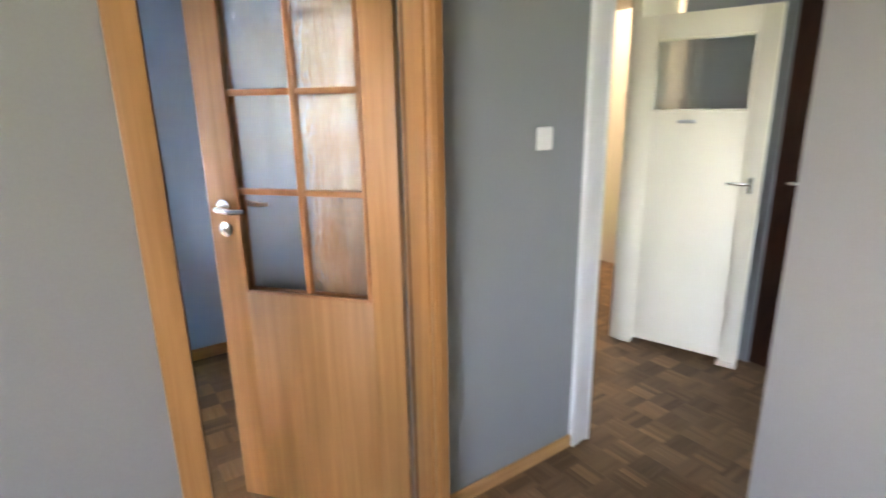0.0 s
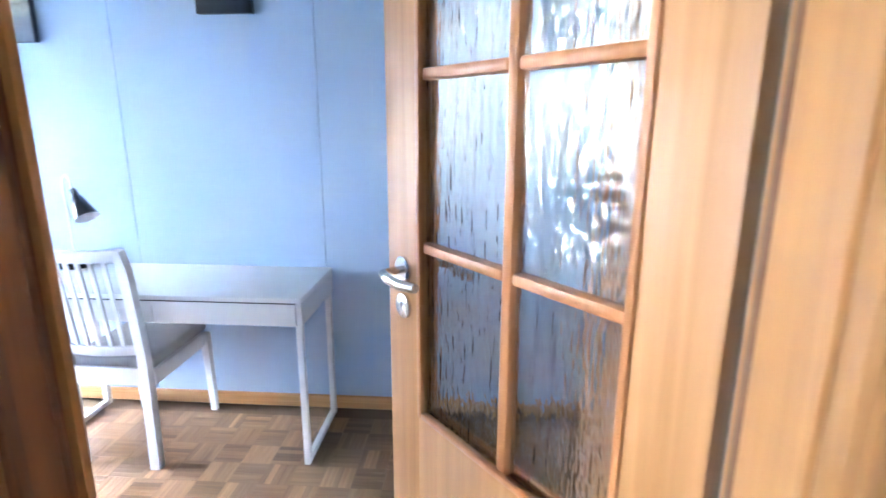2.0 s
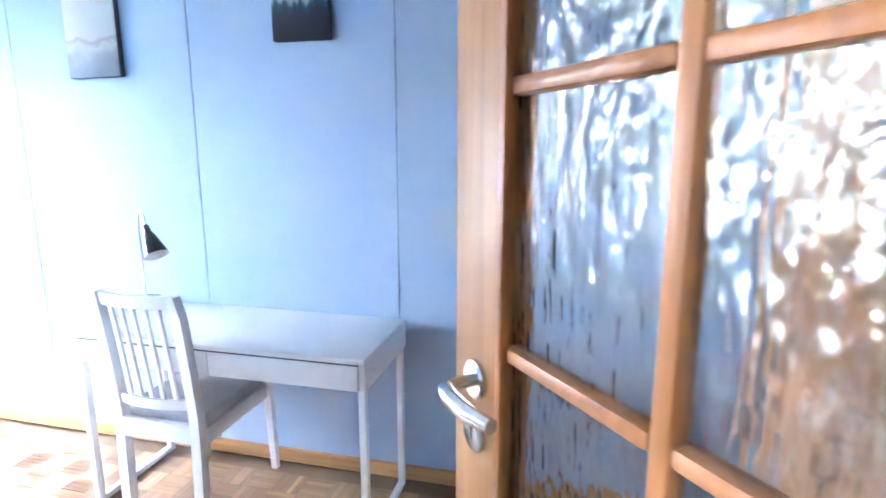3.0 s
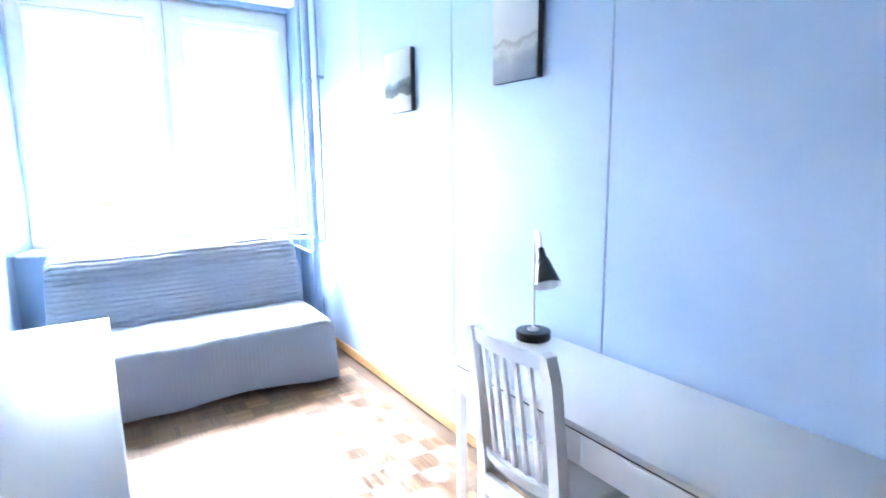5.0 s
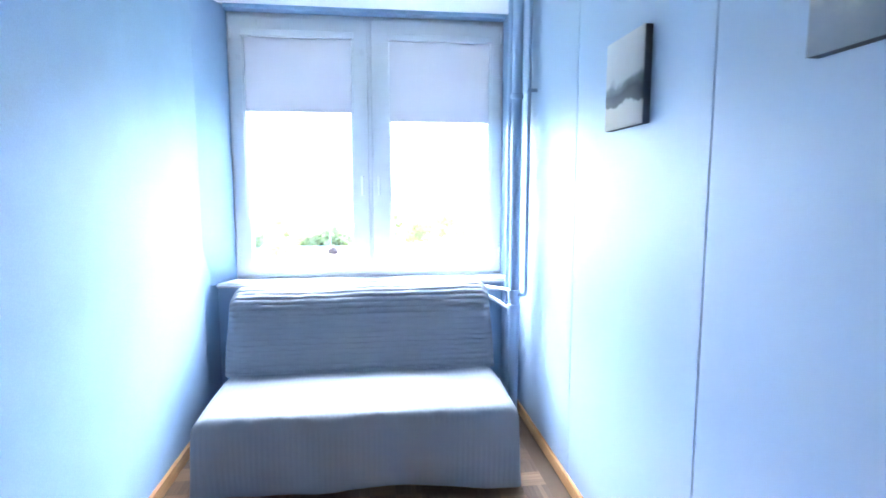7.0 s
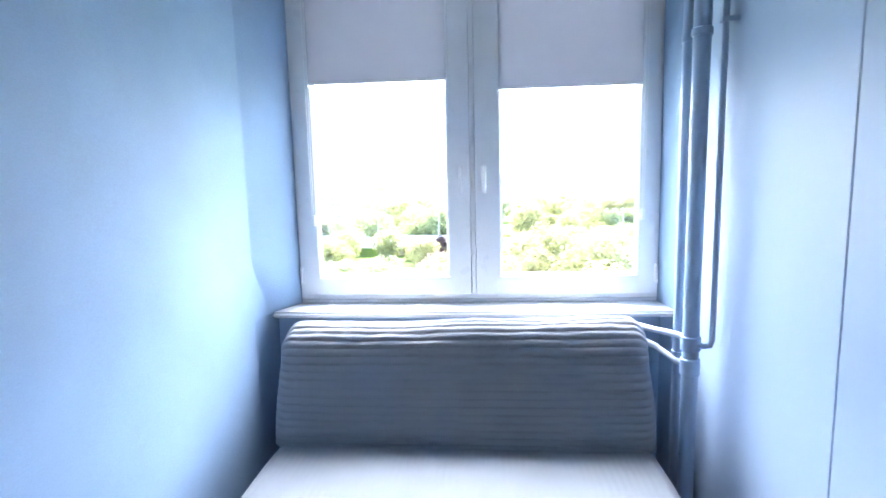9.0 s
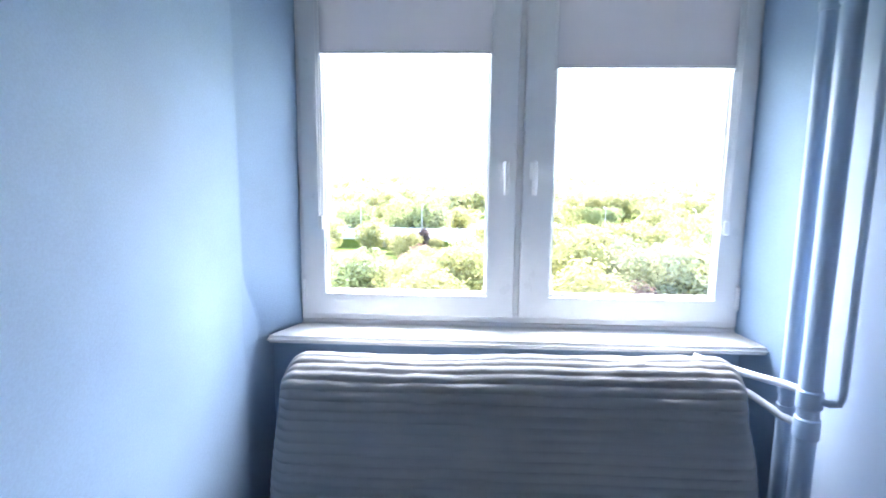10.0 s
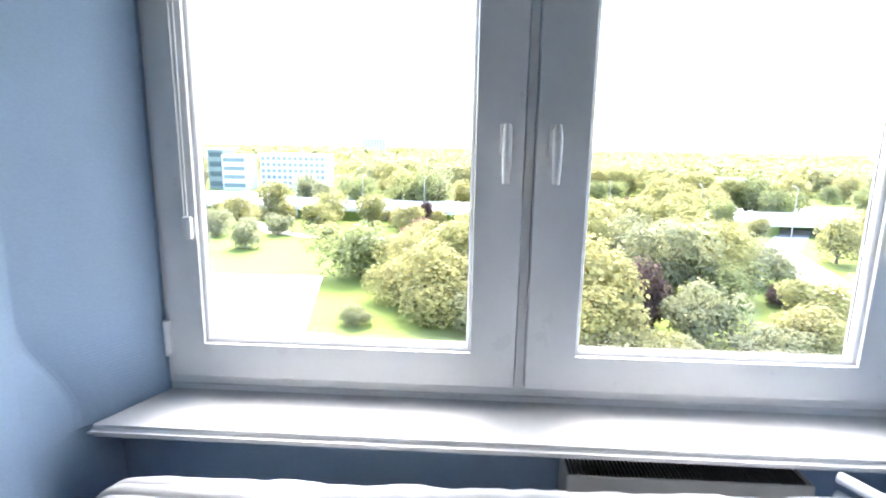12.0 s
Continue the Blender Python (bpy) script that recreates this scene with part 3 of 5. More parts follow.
Y0, Y1 = -LT / 2, LT / 2
leaf_box("stile", [(0, Y0, 0, G0, Y1, LH)])
leaf_box("stile", [(G1, Y0, 0, LW, Y1, LH)])
leaf_box("bottom_panel", [(G0 - 0.004, Y0 + 0.0006, 0, G1 + 0.004, Y1 - 0.0006, ZR[0])])
leaf_box("top_rail", [(G0 - 0.004, Y0 + 0.0006, ZR[3], G1 + 0.004, Y1 - 0.0006, LH)])
M_BEAD = wood("glazing_bar_wood", (0.31, 0.12, 0.04), (0.38, 0.16, 0.055), 0.4, (14, 14, 0.5))
bar = leaf_box("glazing_bar", [(GM - 0.011, -0.014, ZR[0], GM + 0.011, 0.014, ZR[3])], M_BEAD, 0.006)
for z in ZR[1:3]:
    for a, b in ((G0, GM - 0.011), (GM + 0.011, G1)):
        leaf_box("glazing_bar", [(a, -0.014, z - 0.010, b, 0.014, z + 0.010)], M_BEAD, 0.006)
for y in (0.012, -0.022):
    leaf_box("bead_frame", [(G0, y, ZR[0], G0 + 0.012, y + 0.012, ZR[3]), (G1 - 0.012, y, ZR[0], G1, y + 0.012, ZR[3]), (G0 + 0.012, y, ZR[0], G1 - 0.012, y + 0.012, ZR[0] + 0.012), (G0 + 0.012, y, ZR[3] - 0.012, G1 - 0.012, y + 0.012, ZR[3])], M_BEAD, 0.003)
for z0, z1 in zip(ZR, ZR[1:]):
    for a, b in ((G0, GM), (GM, G1)):
        p = boxes("pane", M_ORNAMENT, [(a + 0.004, -0.002, z0 + 0.004, b - 0.004, 0.002, z1 - 0.004)], door, "rippled ornamental glass pane")
        p.visible_shadow = False
for side in (1, -1):
    s = side * LT / 2
    hx = LW - 0.062
    bm = bmesh.new()
    tube(bm, [(hx, s, 1.125), (hx, s + side * 0.006, 1.125), (hx, s + side * 0.009, 1.125)], [0.026, 0.026, 0.022], 24)
    rose = part("handle_rose", bm, M_CHROME, door, "satin nickel round rose", smooth=True)
    bm = bmesh.new()
    pts = [(hx, s + side * 0.008, 1.125), (hx, s + side * 0.038, 1.125), (hx - 0.008, s + side * 0.05, 1.125), (hx - 0.03, s + side * 0.054, 1.123), (hx - 0.065, s + side * 0.050, 1.119), (hx - 0.106, s + side * 0.043, 1.121)]
    tube(bm, pts, [0.008, 0.008, 0.010, 0.0115, 0.011, 0.009], 14)
    part("lever", bm, M_CHROME, rose, "satin nickel lever handle", smooth=True)
    bm = bmesh.new()
    tube(bm, [(hx, s, 1.05), (hx, s + side * 0.006, 1.05), (hx, s + side * 0.008, 1.05)], [0.025, 0.025, 0.022], 24)
    esc = part("keyhole_rose", bm, M_CHROME, door, "satin nickel keyhole cover", smooth=True)
    boxes("keyhole", M_DARK, [(hx - 0.0025, min(s + side * 0.0075, s + side * 0.009), 1.040, hx + 0.0025, max(s + side * 0.0075, s + side * 0.009), 1.060)], esc)
for z in (0.25, 1.0, 1.75):
    bm = bmesh.new()
    tube(bm, [(-0.004, -0.026, z), (-0.004, -0.026, z + 0.09)], 0.007, 12)
    part("hinge", bm, M_CHROME, door, smooth=True)

# ---- desk ----
DX0, DX1, DY0, DY1, DZ = -0.40, 0.805, 4.118, 4.572, 0.74
desk = thing("desk", "white writing desk with two drawers on slim sled legs", "desk", pose((DX0 + DX1) / 2, (DY0 + DY1) / 2, 0))
dw, dd = (DX1 - DX0) / 2, (DY1 - DY0) / 2


def rbox(name, rows, m, parent, bevel=0.004, label="", seg=2):
    bm = bmesh.new()
    for r in rows:
        box(bm, *r, bevel, seg)
    return part(name, bm, m, parent, label, smooth=True)


rbox("tabletop", [(-dw, -dd, DZ - 0.020, dw, dd, DZ)], M_FURN, desk, 0.003)
rbox("side_panel", [(-dw, -dd + 0.004, DZ - 0.115, -dw + 0.022, dd, DZ - 0.0215)], M_FURN, desk, 0.003)
rbox("side_panel", [(dw - 0.022, -dd + 0.004, DZ - 0.115, dw, dd, DZ - 0.0215)], M_FURN, desk, 0.003)
rbox("back_panel", [(-dw + 0.0225, dd - 0.016, DZ - 0.115, dw - 0.0225, dd, DZ - 0.0215)], M_FURN, desk, 0.002)
rbox("drawer_bottom", [(-dw + 0.023, -dd + 0.02, DZ - 0.112, dw - 0.023, dd - 0.017, DZ - 0.106)], M_FURN, desk, 0.001)
for a, b in ((-dw + 0.0245, -0.002), (0.002, dw - 0.0245)):
    rbox("drawer", [(a, -dd, DZ - 0.115, b, -dd + 0.018, DZ - 0.026)], M_FURN, desk, 0.002, "white drawer front without handle")
# dark strip stands in for the shade between tabletop and drawers
boxes("gap_shade_strip", M_DARK, [(-dw + 0.0245, -dd + 0.004, DZ - 0.0258, dw - 0.0245, -dd + 0.014, DZ - 0.0204)], desk, "dark strip painting the shade of the gap under the tabletop")
for s in (-1, 1):
    x = s * (dw - 0.018)
    a, b = x - 0.0125, x + 0.0125
    rbox("leg_frame", [(a, -dd + 0.012, 0.0, b, -dd + 0.042, DZ - 0.116), (a, dd - 0.042, 0.0, b, dd - 0.012, DZ - 0.116), (a + 0.0003, -dd + 0.0425, 0.0, b - 0.0003, dd - 0.0425, 0.026)], M_WHITE, desk, 0.003)

# ---- chair ----
chair = thing("chair", "white wooden slat-back chair with grey seat pad under the desk", "chair", pose(0.006, 4.298, 0, 0, 0, 0))
for x in (-0.163, 0.163):
    bm = bmesh.new()
    for k in range(12):
        t0, t1 = k / 12, (k + 1) / 12

        def rear(t):
            z = 0.945 * t
            y = -0.215 - 0.055 * max(0, (z - 0.45) / 0.5) ** 1.25 - 0.012 * max(0, 1 - z / 0.45)
            return y, z
        (ya, za), (yb, zb) = rear(t0), rear(t1)
        w0, w1 = 0.019, 0.019
        if k == 0:
            ring = [bm.verts.new((x + dx, ya + dy, za)) for dx, dy in ((-w0, -0.02), (w0, -0.02), (w0, 0.02), (-w0, 0.02))]
            bm.faces.new(ring[::-1])
        nxt = [bm.verts.new((x + dx, yb + dy, zb)) for dx, dy in ((-w1, -0.019), (w1, -0.019), (w1, 0.019), (-w1, 0.019))]
        if k == 11:
            # rounded outer shoulder
            for v in nxt:
                if (v.co.x - x) * x > 0:
                    v.co.x -= math.copysign(0.012, x)
                    v.co.z -= 0.004
        for q in range(4):
            bm.faces.new((ring[q], ring[(q + 1) % 4], nxt[(q + 1) % 4], nxt[q]))
        ring = nxt
    bm.faces.new(ring)
    bmesh.ops.bevel(bm, geom=[e for e in bm.edges if len(e.link_faces) == 2 and e.calc_face_angle(0) > 0.9], offset=0.004, segments=2, affect="EDGES")
    part("rear_leg", bm, M_WHITE, chair, smooth=True)
for x in (-0.18, 0.18):
    bm = bmesh.new()
    tp = [(-0.018, -0.018), (0.018, -0.018), (0.018, 0.018), (-0.018, 0.018)]
    lo = [bm.verts.new((x + a * 0.75, 0.235 + b * 0.75, 0)) for a, b in tp]
    hi = [bm.verts.new((x + a, 0.215 + b, 0.415)) for a, b in tp]
    bm.faces.new(lo[::-1]), bm.faces.new(hi)
    for q in range(4):
        bm.faces.new((lo[q], lo[(q + 1) % 4], hi[(q + 1) % 4], hi[q]))
    part("front_leg", bm, M_WHITE, chair)
rbox("apron", [(-0.16, 0.205, 0.355, 0.16, 0.225, 0.425)], M_WHITE, chair)
rbox("apron", [(-0.144, -0.235, 0.375, 0.144, -0.215, 0.450)], M_WHITE, chair)
rbox("side_rail", [(-0.186, -0.195, 0.36, -0.166, 0.196, 0.425)], M_WHITE, chair)
rbox("side_rail", [(0.166, -0.195, 0.36, 0.186, 0.196, 0.425)], M_WHITE, chair)
bm = bmesh.new()
box(bm, -0.182, -0.188, 0.427, 0.182, 0.238, 0.478, 0.016, 3)
part("seat", bm, M_CUSHION, chair, "grey fabric seat pad", smooth=True)


def back_y(z):
    return -0.215 - 0.055 * max(0, (z - 0.45) / 0.5) ** 1.25


def curve_rail(name, z0, z1, thick):
    bm = bmesh.new()
    n = 11

    def ring_at(i):
        u = i / (n - 1)
        x = -0.144 + 0.288 * u
        bow = -0.022 * (1 - (2 * u - 1) ** 2)
        return [bm.verts.new((x, back_y(z) + bow + d, z)) for z, d in ((z0, -thick), (z0, thick), (z1, thick), (z1, -thick))]
    rings = [ring_at(i) for i in range(n)]
    for a, b in zip(rings, rings[1:]):
        for q in range(4):
            bm.faces.new((a[q], a[(q + 1) % 4], b[(q + 1) % 4], b[q]))
    bm.faces.new(rings[0]), bm.faces.new(rings[-1])
    bmesh.ops.recalc_face_normals(bm, faces=bm.faces)
    bmesh.ops.bevel(bm, geom=[e for e in bm.edges if e.calc_face_angle(0) > 0.9], offset=0.004, segments=2, affect="EDGES")
    part(name, bm, M_WHITE, chair, smooth=True)


curve_rail("top_rail", 0.894, 0.942, 0.011)
curve_rail("lower_rail", 0.505, 0.545, 0.011)
for k in range(5):
    u = (k + 1) / 6
    x = -0.144 + 0.288 * u
    bow = -0.022 * (1 - (2 * u - 1) ** 2)
    bm = bmesh.new()
    zs = [0.53 + 0.38 * i / 6 for i in range(7)]
    rings = [[bm.verts.new((x + dx, back_y(z) + bow * (0.6 + 0.4 * (z - 0.53) / 0.36) + dy, z)) for dx, dy in ((-0.0075, -0.006), (0.0075, -0.006), (0.0075, 0.006), (-0.0075, 0.006))] for z in zs]
    for a, b in zip(rings, rings[1:]):
        for q in range(4):
            bm.faces.new((a[q], a[(q + 1) % 4], b[(q + 1) % 4], b[q]))
    bm.faces.new(rings[0]), bm.faces.new(rings[-1])
    part("slat", bm, M_WHITE, chair)

# ---- desk lamp ----
lamp = thing("desk_lamp", "small desk lamp with black cone shade on a steel gooseneck", "lamp", pose(-0.385, 4.490, DZ + 0.0005))
bm = bmesh.new()
tube(bm, [(0, 0, 0), (0, 0, 0.003), (0, 0, 0.030), (0, 0, 0.034), (0, 0, 0.0345)], [0.066, 0.068, 0.068, 0.065, 0.02], 40)
part("base", bm, M_BLACK, lamp, smooth=True)
bm = bmesh.new()
tube(bm, [(0, 0, 0.0345), (0, 0, 0.038), (0, 0, 0.040)], [0.022, 0.022, 0.018], 24)
part("base_disc", bm, M_STEEL, lamp, "steel disc on the base", smooth=True)
hd = Vector((0.91, -0.41, 0)).normalized()
neck = [Vector((0, 0, 0.04)), Vector((0, 0, 0.15)), Vector((0, 0, 0.27)), Vector((-0.004, 0, 0.36))]
for k in range(1, 11):
    a = math.pi * k / 11
    neck.append(Vector((0, 0, 0.385)) + hd * (0.031 - 0.031 * math.cos(a)) + Vector((0, 0, 0.040 * math.sin(a))))
end = neck[-1]
neck.append(end + hd * 0.006 + Vector((0, 0, -0.03)))
bm = bmesh.new()
tube(bm, neck, 0.0055, 12)
part("gooseneck", bm, M_STEEL, lamp, smooth=True)
ax = (hd * 0.68 + Vector((0, 0, -1))).normalized()
p0 = neck[-1]
bm = bmesh.new()
prof = [(0.0, 0.011), (0.006, 0.0135), (0.035, 0.0155), (0.048, 0.023), (0.145, 0.050), (0.147, 0.0505)]
tube(bm, [p0 + ax * d for d, r in prof], [r for d, r in prof], 32, cap=False)
inner = [(0.147, 0.0495), (0.05, 0.021), (0.04, 0.004)]
part("shade", bm, M_BLACK, lamp, "black lacquered metal cone shade", smooth=True)
bm = bmesh.new()
tube(bm, [p0 + ax * d for d, r in inner], [r for d, r in inner], 32, cap=False)
part("reflector", bm, M_INNER, lamp, "white inside of the shade", smooth=True)
bm = bmesh.new()
tube(bm, [p0 + ax * d for d in (0.05, 0.06, 0.085, 0.105, 0.112)], [0.008, 0.012, 0.019, 0.016, 0.005], 20)
part("bulb", bm, M_INNER, lamp, "frosted white bulb, unlit", smooth=True)

# ---- chest of drawers ----
CX0, CX1, CYF, CH = -0.315, 0.482, 3.115, 1.085
CYB = left_y(CX1) + 0.022
chest = thing("chest_of_drawers", "white chest of four drawers against the plaster wall", "chest of drawers", pose((CX0 + CX1) / 2, CYB, 0))
cw, cd = (CX1 - CX0) / 2, CYF - CYB
rbox("top", [(-cw, 0, CH - 0.026, cw, cd, CH)], M_FURN, chest, 0.003)
rbox("side", [(-cw + 0.002, 0, 0, -cw + 0.02, cd - 0.022, CH - 0.0265)], M_FURN, chest, 0.002)
rbox("side", [(cw - 0.02, 0, 0, cw - 0.002, cd - 0.022, CH - 0.0265)], M_FURN, chest, 0.002)
rbox("back", [(-cw + 0.0205, 0.002, 0.02, cw - 0.0205, 0.008, CH - 0.027)], M_FURN, chest, 0.001)
rbox("plinth", [(-cw + 0.0205, cd - 0.06, 0, cw - 0.0205, cd - 0.045, 0.06)], M_FURN, chest, 0.002)
step = (CH - 0.03 - 0.06) / 4
for k in range(4):
    z0, z1 = 0.05 + k * step, 0.05 + (k + 1) * step - (0.018 if k < 3 else 0.012)
    bm = bmesh.new()
    outline = ((cd - 0.0215, z0), (cd - 0.001, z0), (cd - 0.001, z1 - 0.034), (cd - 0.0215, z1))
    ends = [[bm.verts.new((x, y, z)) for y, z in outline] for x in (-cw + 0.001, cw - 0.001)]
    bm.faces.new(ends[0]), bm.faces.new(ends[1])
    for i in range(4):
        bm.faces.new((ends[0][i], ends[0][(i + 1) % 4], ends[1][(i + 1) % 4], ends[1][i]))
    bmesh.ops.recalc_face_normals(bm, faces=bm.faces)
    bmesh.ops.bevel(bm, geom=list(bm.edges), offset=0.0012, segments=1, affect="EDGES")
    dr = part("drawer", bm, M_FURN, chest, "plain white drawer front with slanted grip edge", smooth=True)
    boxes("drawer_box", M_FURN, [(-cw + 0.026, 0.03, z0 + 0.01, cw - 0.026, cd - 0.022, z1 - 0.05)], dr)

# ---- sofa bed ----
sofa = thing("sofa_bed", "grey quilted slipcovered sofa bed below the window", "sofa", pose(-2.5, 3.586, 0))
HW = 0.775


def seat_cover(u, v):
    """u along the width, v over the seat from the back crease to the hem."""
    y = -HW + 2 * HW * u
    edge = min(u, 1 - u)
    rib = 0.0004 * math.sin(2 * math.pi * y / 0.026)
    wr = 0.008 * noise.noise((y * 3.1, v * 5, 0.3)) + 0.004 * noise.noise((y * 9, v * 14, 4))
    seat_len, roll, drop = 0.60, 0.08, 0.38
    r = 0.052
    s = v * (seat_len + drop + roll)
    tuck = 0.036 * max(0, 1 - edge / 0.035) ** 2
    edge_wave = 0.014 * noise.noise((y * 6.5, 1.7, 3.1)) + 0.007 * noise.noise((y * 17, 4.2, 1.1))
    if s < seat_len:
        f = s / seat_len
        x = -0.30 + s
        z = 0.405 + 0.012 * math.sin(math.pi * f) + wr * 0.8 + rib - tuck
        return x, y, z
    if s < seat_len + roll:
        a = (s - seat_len) / roll * math.pi / 2
        return -0.30 + seat_len + (r + rib) * math.sin(a), y, 0.405 - r + (r + rib) * math.cos(a) + wr * 0.8 - tuck + edge_wave * math.sin(2 * a)
    f = (s - seat_len - roll) / drop
    hem = 0.03 + 0.035 * max(0, math.sin((u - 0.42) * math.pi * 2.1)) * 0.8
    fold = 0.020 * f * noise.noise((y * 2.2, 0.5, 2)) + 0.07 * f * u + 0.006 * f * math.sin(y * 23) * (1 - u)
    top = 0.405 - r + wr * 0.8 - tuck
    x = -0.30 + seat_len + r + rib + fold + 0.016 * math.sin(math.pi * f) + wr * 0.3
    yy = y * (1 - 0.03 * f * (1 if u > 0.5 else 0.2))
    return x, yy, top + (hem - top) * f


bm = bmesh.new()
rows = grid(bm, 360, 70, seat_cover)
# side falls of the seat cover
for row, s in ((rows[0], -1), (rows[-1], 1)):
    low = []
    for v in row:
        x, y, z = v.co
        low.append(bm.verts.new((x if x < 0.3 else x - 0.004, y + s * (0.012 + 0.006 * noise.noise((x * 8, 2, 1))), 0.035 if z > 0.05 else z - 0.0005)))
    for a, b, c, d in zip(row, row[1:], low[1:], low):
        bm.faces.new((a, b, c, d))
part("seat_cover", bm, M_COVER, sofa, "quilted cover with narrow lengthwise stitching", smooth=True)


def back_cover(u, v):
    """u along the width, v round the backrest from the seat crease over the top and down behind."""
    y = (-HW + 2 * HW * u) * 1.02
    edge = min(u, 1 - u)
    h, r = 0.376, 0.13
    total = h + math.pi * r + 0.30
    s = v * total
    rib = 0.0065 * abs(math.sin(math.pi * s / 0.03)) ** 0.7
    wr = 0.010 * noise.noise((y * 2.3, s * 4, 7)) + (0.007 * noise.noise((y * 8, s * 16, 9)) + 0.004 * noise.noise((y * 26, s * 20, 5))) * (1 if s > h * 0.75 else 0.3)
    corner = max(0, 1 - edge / 0.045)
    tuck = 0.055 * corner ** 2.2
    lean = -0.085
    top = 0.395 + h - r * 0.4
    if s < h - r * 0.4:
        f = s / (h - r * 0.4)
        x, z, nx, nz = -0.255 + lean * f + 0.028 * math.sin(math.pi * min(1, f * 0.9 + 0.1)), 0.395 + s, 1, 0.15
    elif s < h - r * 0.4 + math.pi * r:
        a = (s - (h - r * 0.4)) / r
        cx, cz = -0.255 + lean - r, top
        x, z, nx, nz = cx + r * math.cos(a), cz + r * 1.2 * math.sin(a), math.cos(a), math.sin(a)
    else:
        f = (s - (h - r * 0.4 + math.pi * r)) / 0.30
        x, z, nx, nz = -0.255 + lean - 2 * r - 0.01 * f, top - 0.36 * f, -1, 0
    k = rib + wr
    wob = 0.010 * math.sin(y * 3.3 + 0.5) + 0.012 * noise.noise((y * 1.9, 3, 3))
    return x + nx * (k - tuck), y * (1 - 0.016 * (z - 0.39) / 0.45) , z + nz * (k - tuck) + wob * max(0, (z - 0.7) / 0.2)


bm = bmesh.new()
rows = grid(bm, 120, 260, back_cover)
for row, s in ((rows[0], -1), (rows[-1], 1)):
    n = len(row)
    for i in range(n // 2 - 1):
        a, b, c, d = row[i], row[i + 1], row[n - 2 - i], row[n - 1 - i]
        if len({a, b, c, d}) == 4:
            bm.faces.new((a, b, c, d))
part("back_cover", bm, M_COVER, sofa, "quilted cover with horizontal stitching", smooth=True)
boxes("frame", M_DARK, [(-0.44, -HW + 0.06, 0.09, 0.26, HW - 0.06, 0.34)], sofa, "dark sofa bed frame under the cover", bevel=0.01)
for x in (-0.38, 0.2):
    for y in (-0.62, 0.62):
        boxes("foot", M_DARK, [(x - 0.025, y - 0.025, 0, x + 0.025, y + 0.025, 0.0895)], sofa)


# ---- canvases ----
# edge colour holds both the dark wrapped print and the shade on the sides
M_EDGE = mat("shaded_canvas_edge", (0.075, 0.09, 0.12), 0.8, vary=0.15, scale=20, fine=300, bump=0.1, spec=0.2)


def canvas(label, x0, x1, z0, z1, palette, seed, style):
    """A stretched canvas print; palette from bottom to top."""
    m = bpy.data.materials.new("canvas_print")
    m.use_nodes = True
    n, l = m.node_tree.nodes, m.node_tree.links
    b = n["Principled BSDF"]
    b.inputs["Roughness"].default_value = 0.8
    tc, sep, nz, nf = n.new("ShaderNodeTexCoord"), n.new("ShaderNodeSeparateXYZ"), n.new("ShaderNodeTexNoise"), n.new("ShaderNodeTexNoise")
    mp = n.new("ShaderNodeMapping")
    mp.inputs["Location"].default_value = (seed, seed * 2, 0)
    mp.inputs["Scale"].default_value = (1, 1, 0.15) if style == "trees" else (1, 1, 1)
    l.new(tc.outputs["Object"], mp.inputs[0])
    l.new(tc.outputs["Object"], sep.inputs[0])
    nz.inputs["Scale"].default_value = 45 if style == "trees" else 9
    nz.inputs["Detail"].default_value = 5
    l.new(mp.outputs[0], nz.inputs["Vector"])
    nf.inputs["Scale"].default_value = 60
    l.new(tc.outputs["Object"], nf.inputs["Vector"])
    add = n.new("ShaderNodeMath")
    add.operation = "MULTIPLY_ADD"
    add.inputs[1].default_value = 0.34 if style != "trees" else 0.30
    l.new(nz.outputs["Fac"], add.inputs[0])
    mr = n.new("ShaderNodeMapRange")
    mr.inputs["From Min"].default_value = 0.0
    mr.inputs["From Max"].default_value = z1 - z0
    mr.inputs["To Min"].default_value = -0.17
    mr.inputs["To Max"].default_value = 0.83
    l.new(sep.outputs["Z"], mr.inputs[0])
    l.new(mr.outputs[0], add.inputs[2])
    cr = n.new("ShaderNodeValToRGB")
    cr.color_ramp.interpolation = "LINEAR"
    for k, (pos, c) in enumerate(palette):
        e = cr.color_ramp.elements[k] if k < 2 else cr.color_ramp.elements.new(pos)
        e.position, e.color = pos, (*c, 1)
    l.new(add.outputs[0], cr.inputs[0])
    l.new(cr.outputs[0], b.inputs["Base Color"])
    bp = n.new("ShaderNodeBump")
    bp.inputs["Strength"].default_value = 0.1
    bp.inputs["Distance"].default_value = 0.001
    l.new(nf.outputs["Fac"], bp.inputs["Height"])
    l.new(bp.outputs[0], b.inputs["Normal"])
    c = thing("canvas_picture", label, "picture", pose((x0 + x1) / 2, RY - 0.0005, z0), group="pictures on the boarded wall")
    w = (x1 - x0) / 2
    rbox("canvas", [(-w, -0.030, 0, w, -0.0265, z1 - z0)], m, c, 0.001)
    rbox("stretcher", [(-w, -0.026, 0, w, 0, z1 - z0)], M_EDGE, c, 0.002, "wrapped canvas edge, dark from print and painted shade")
    return c


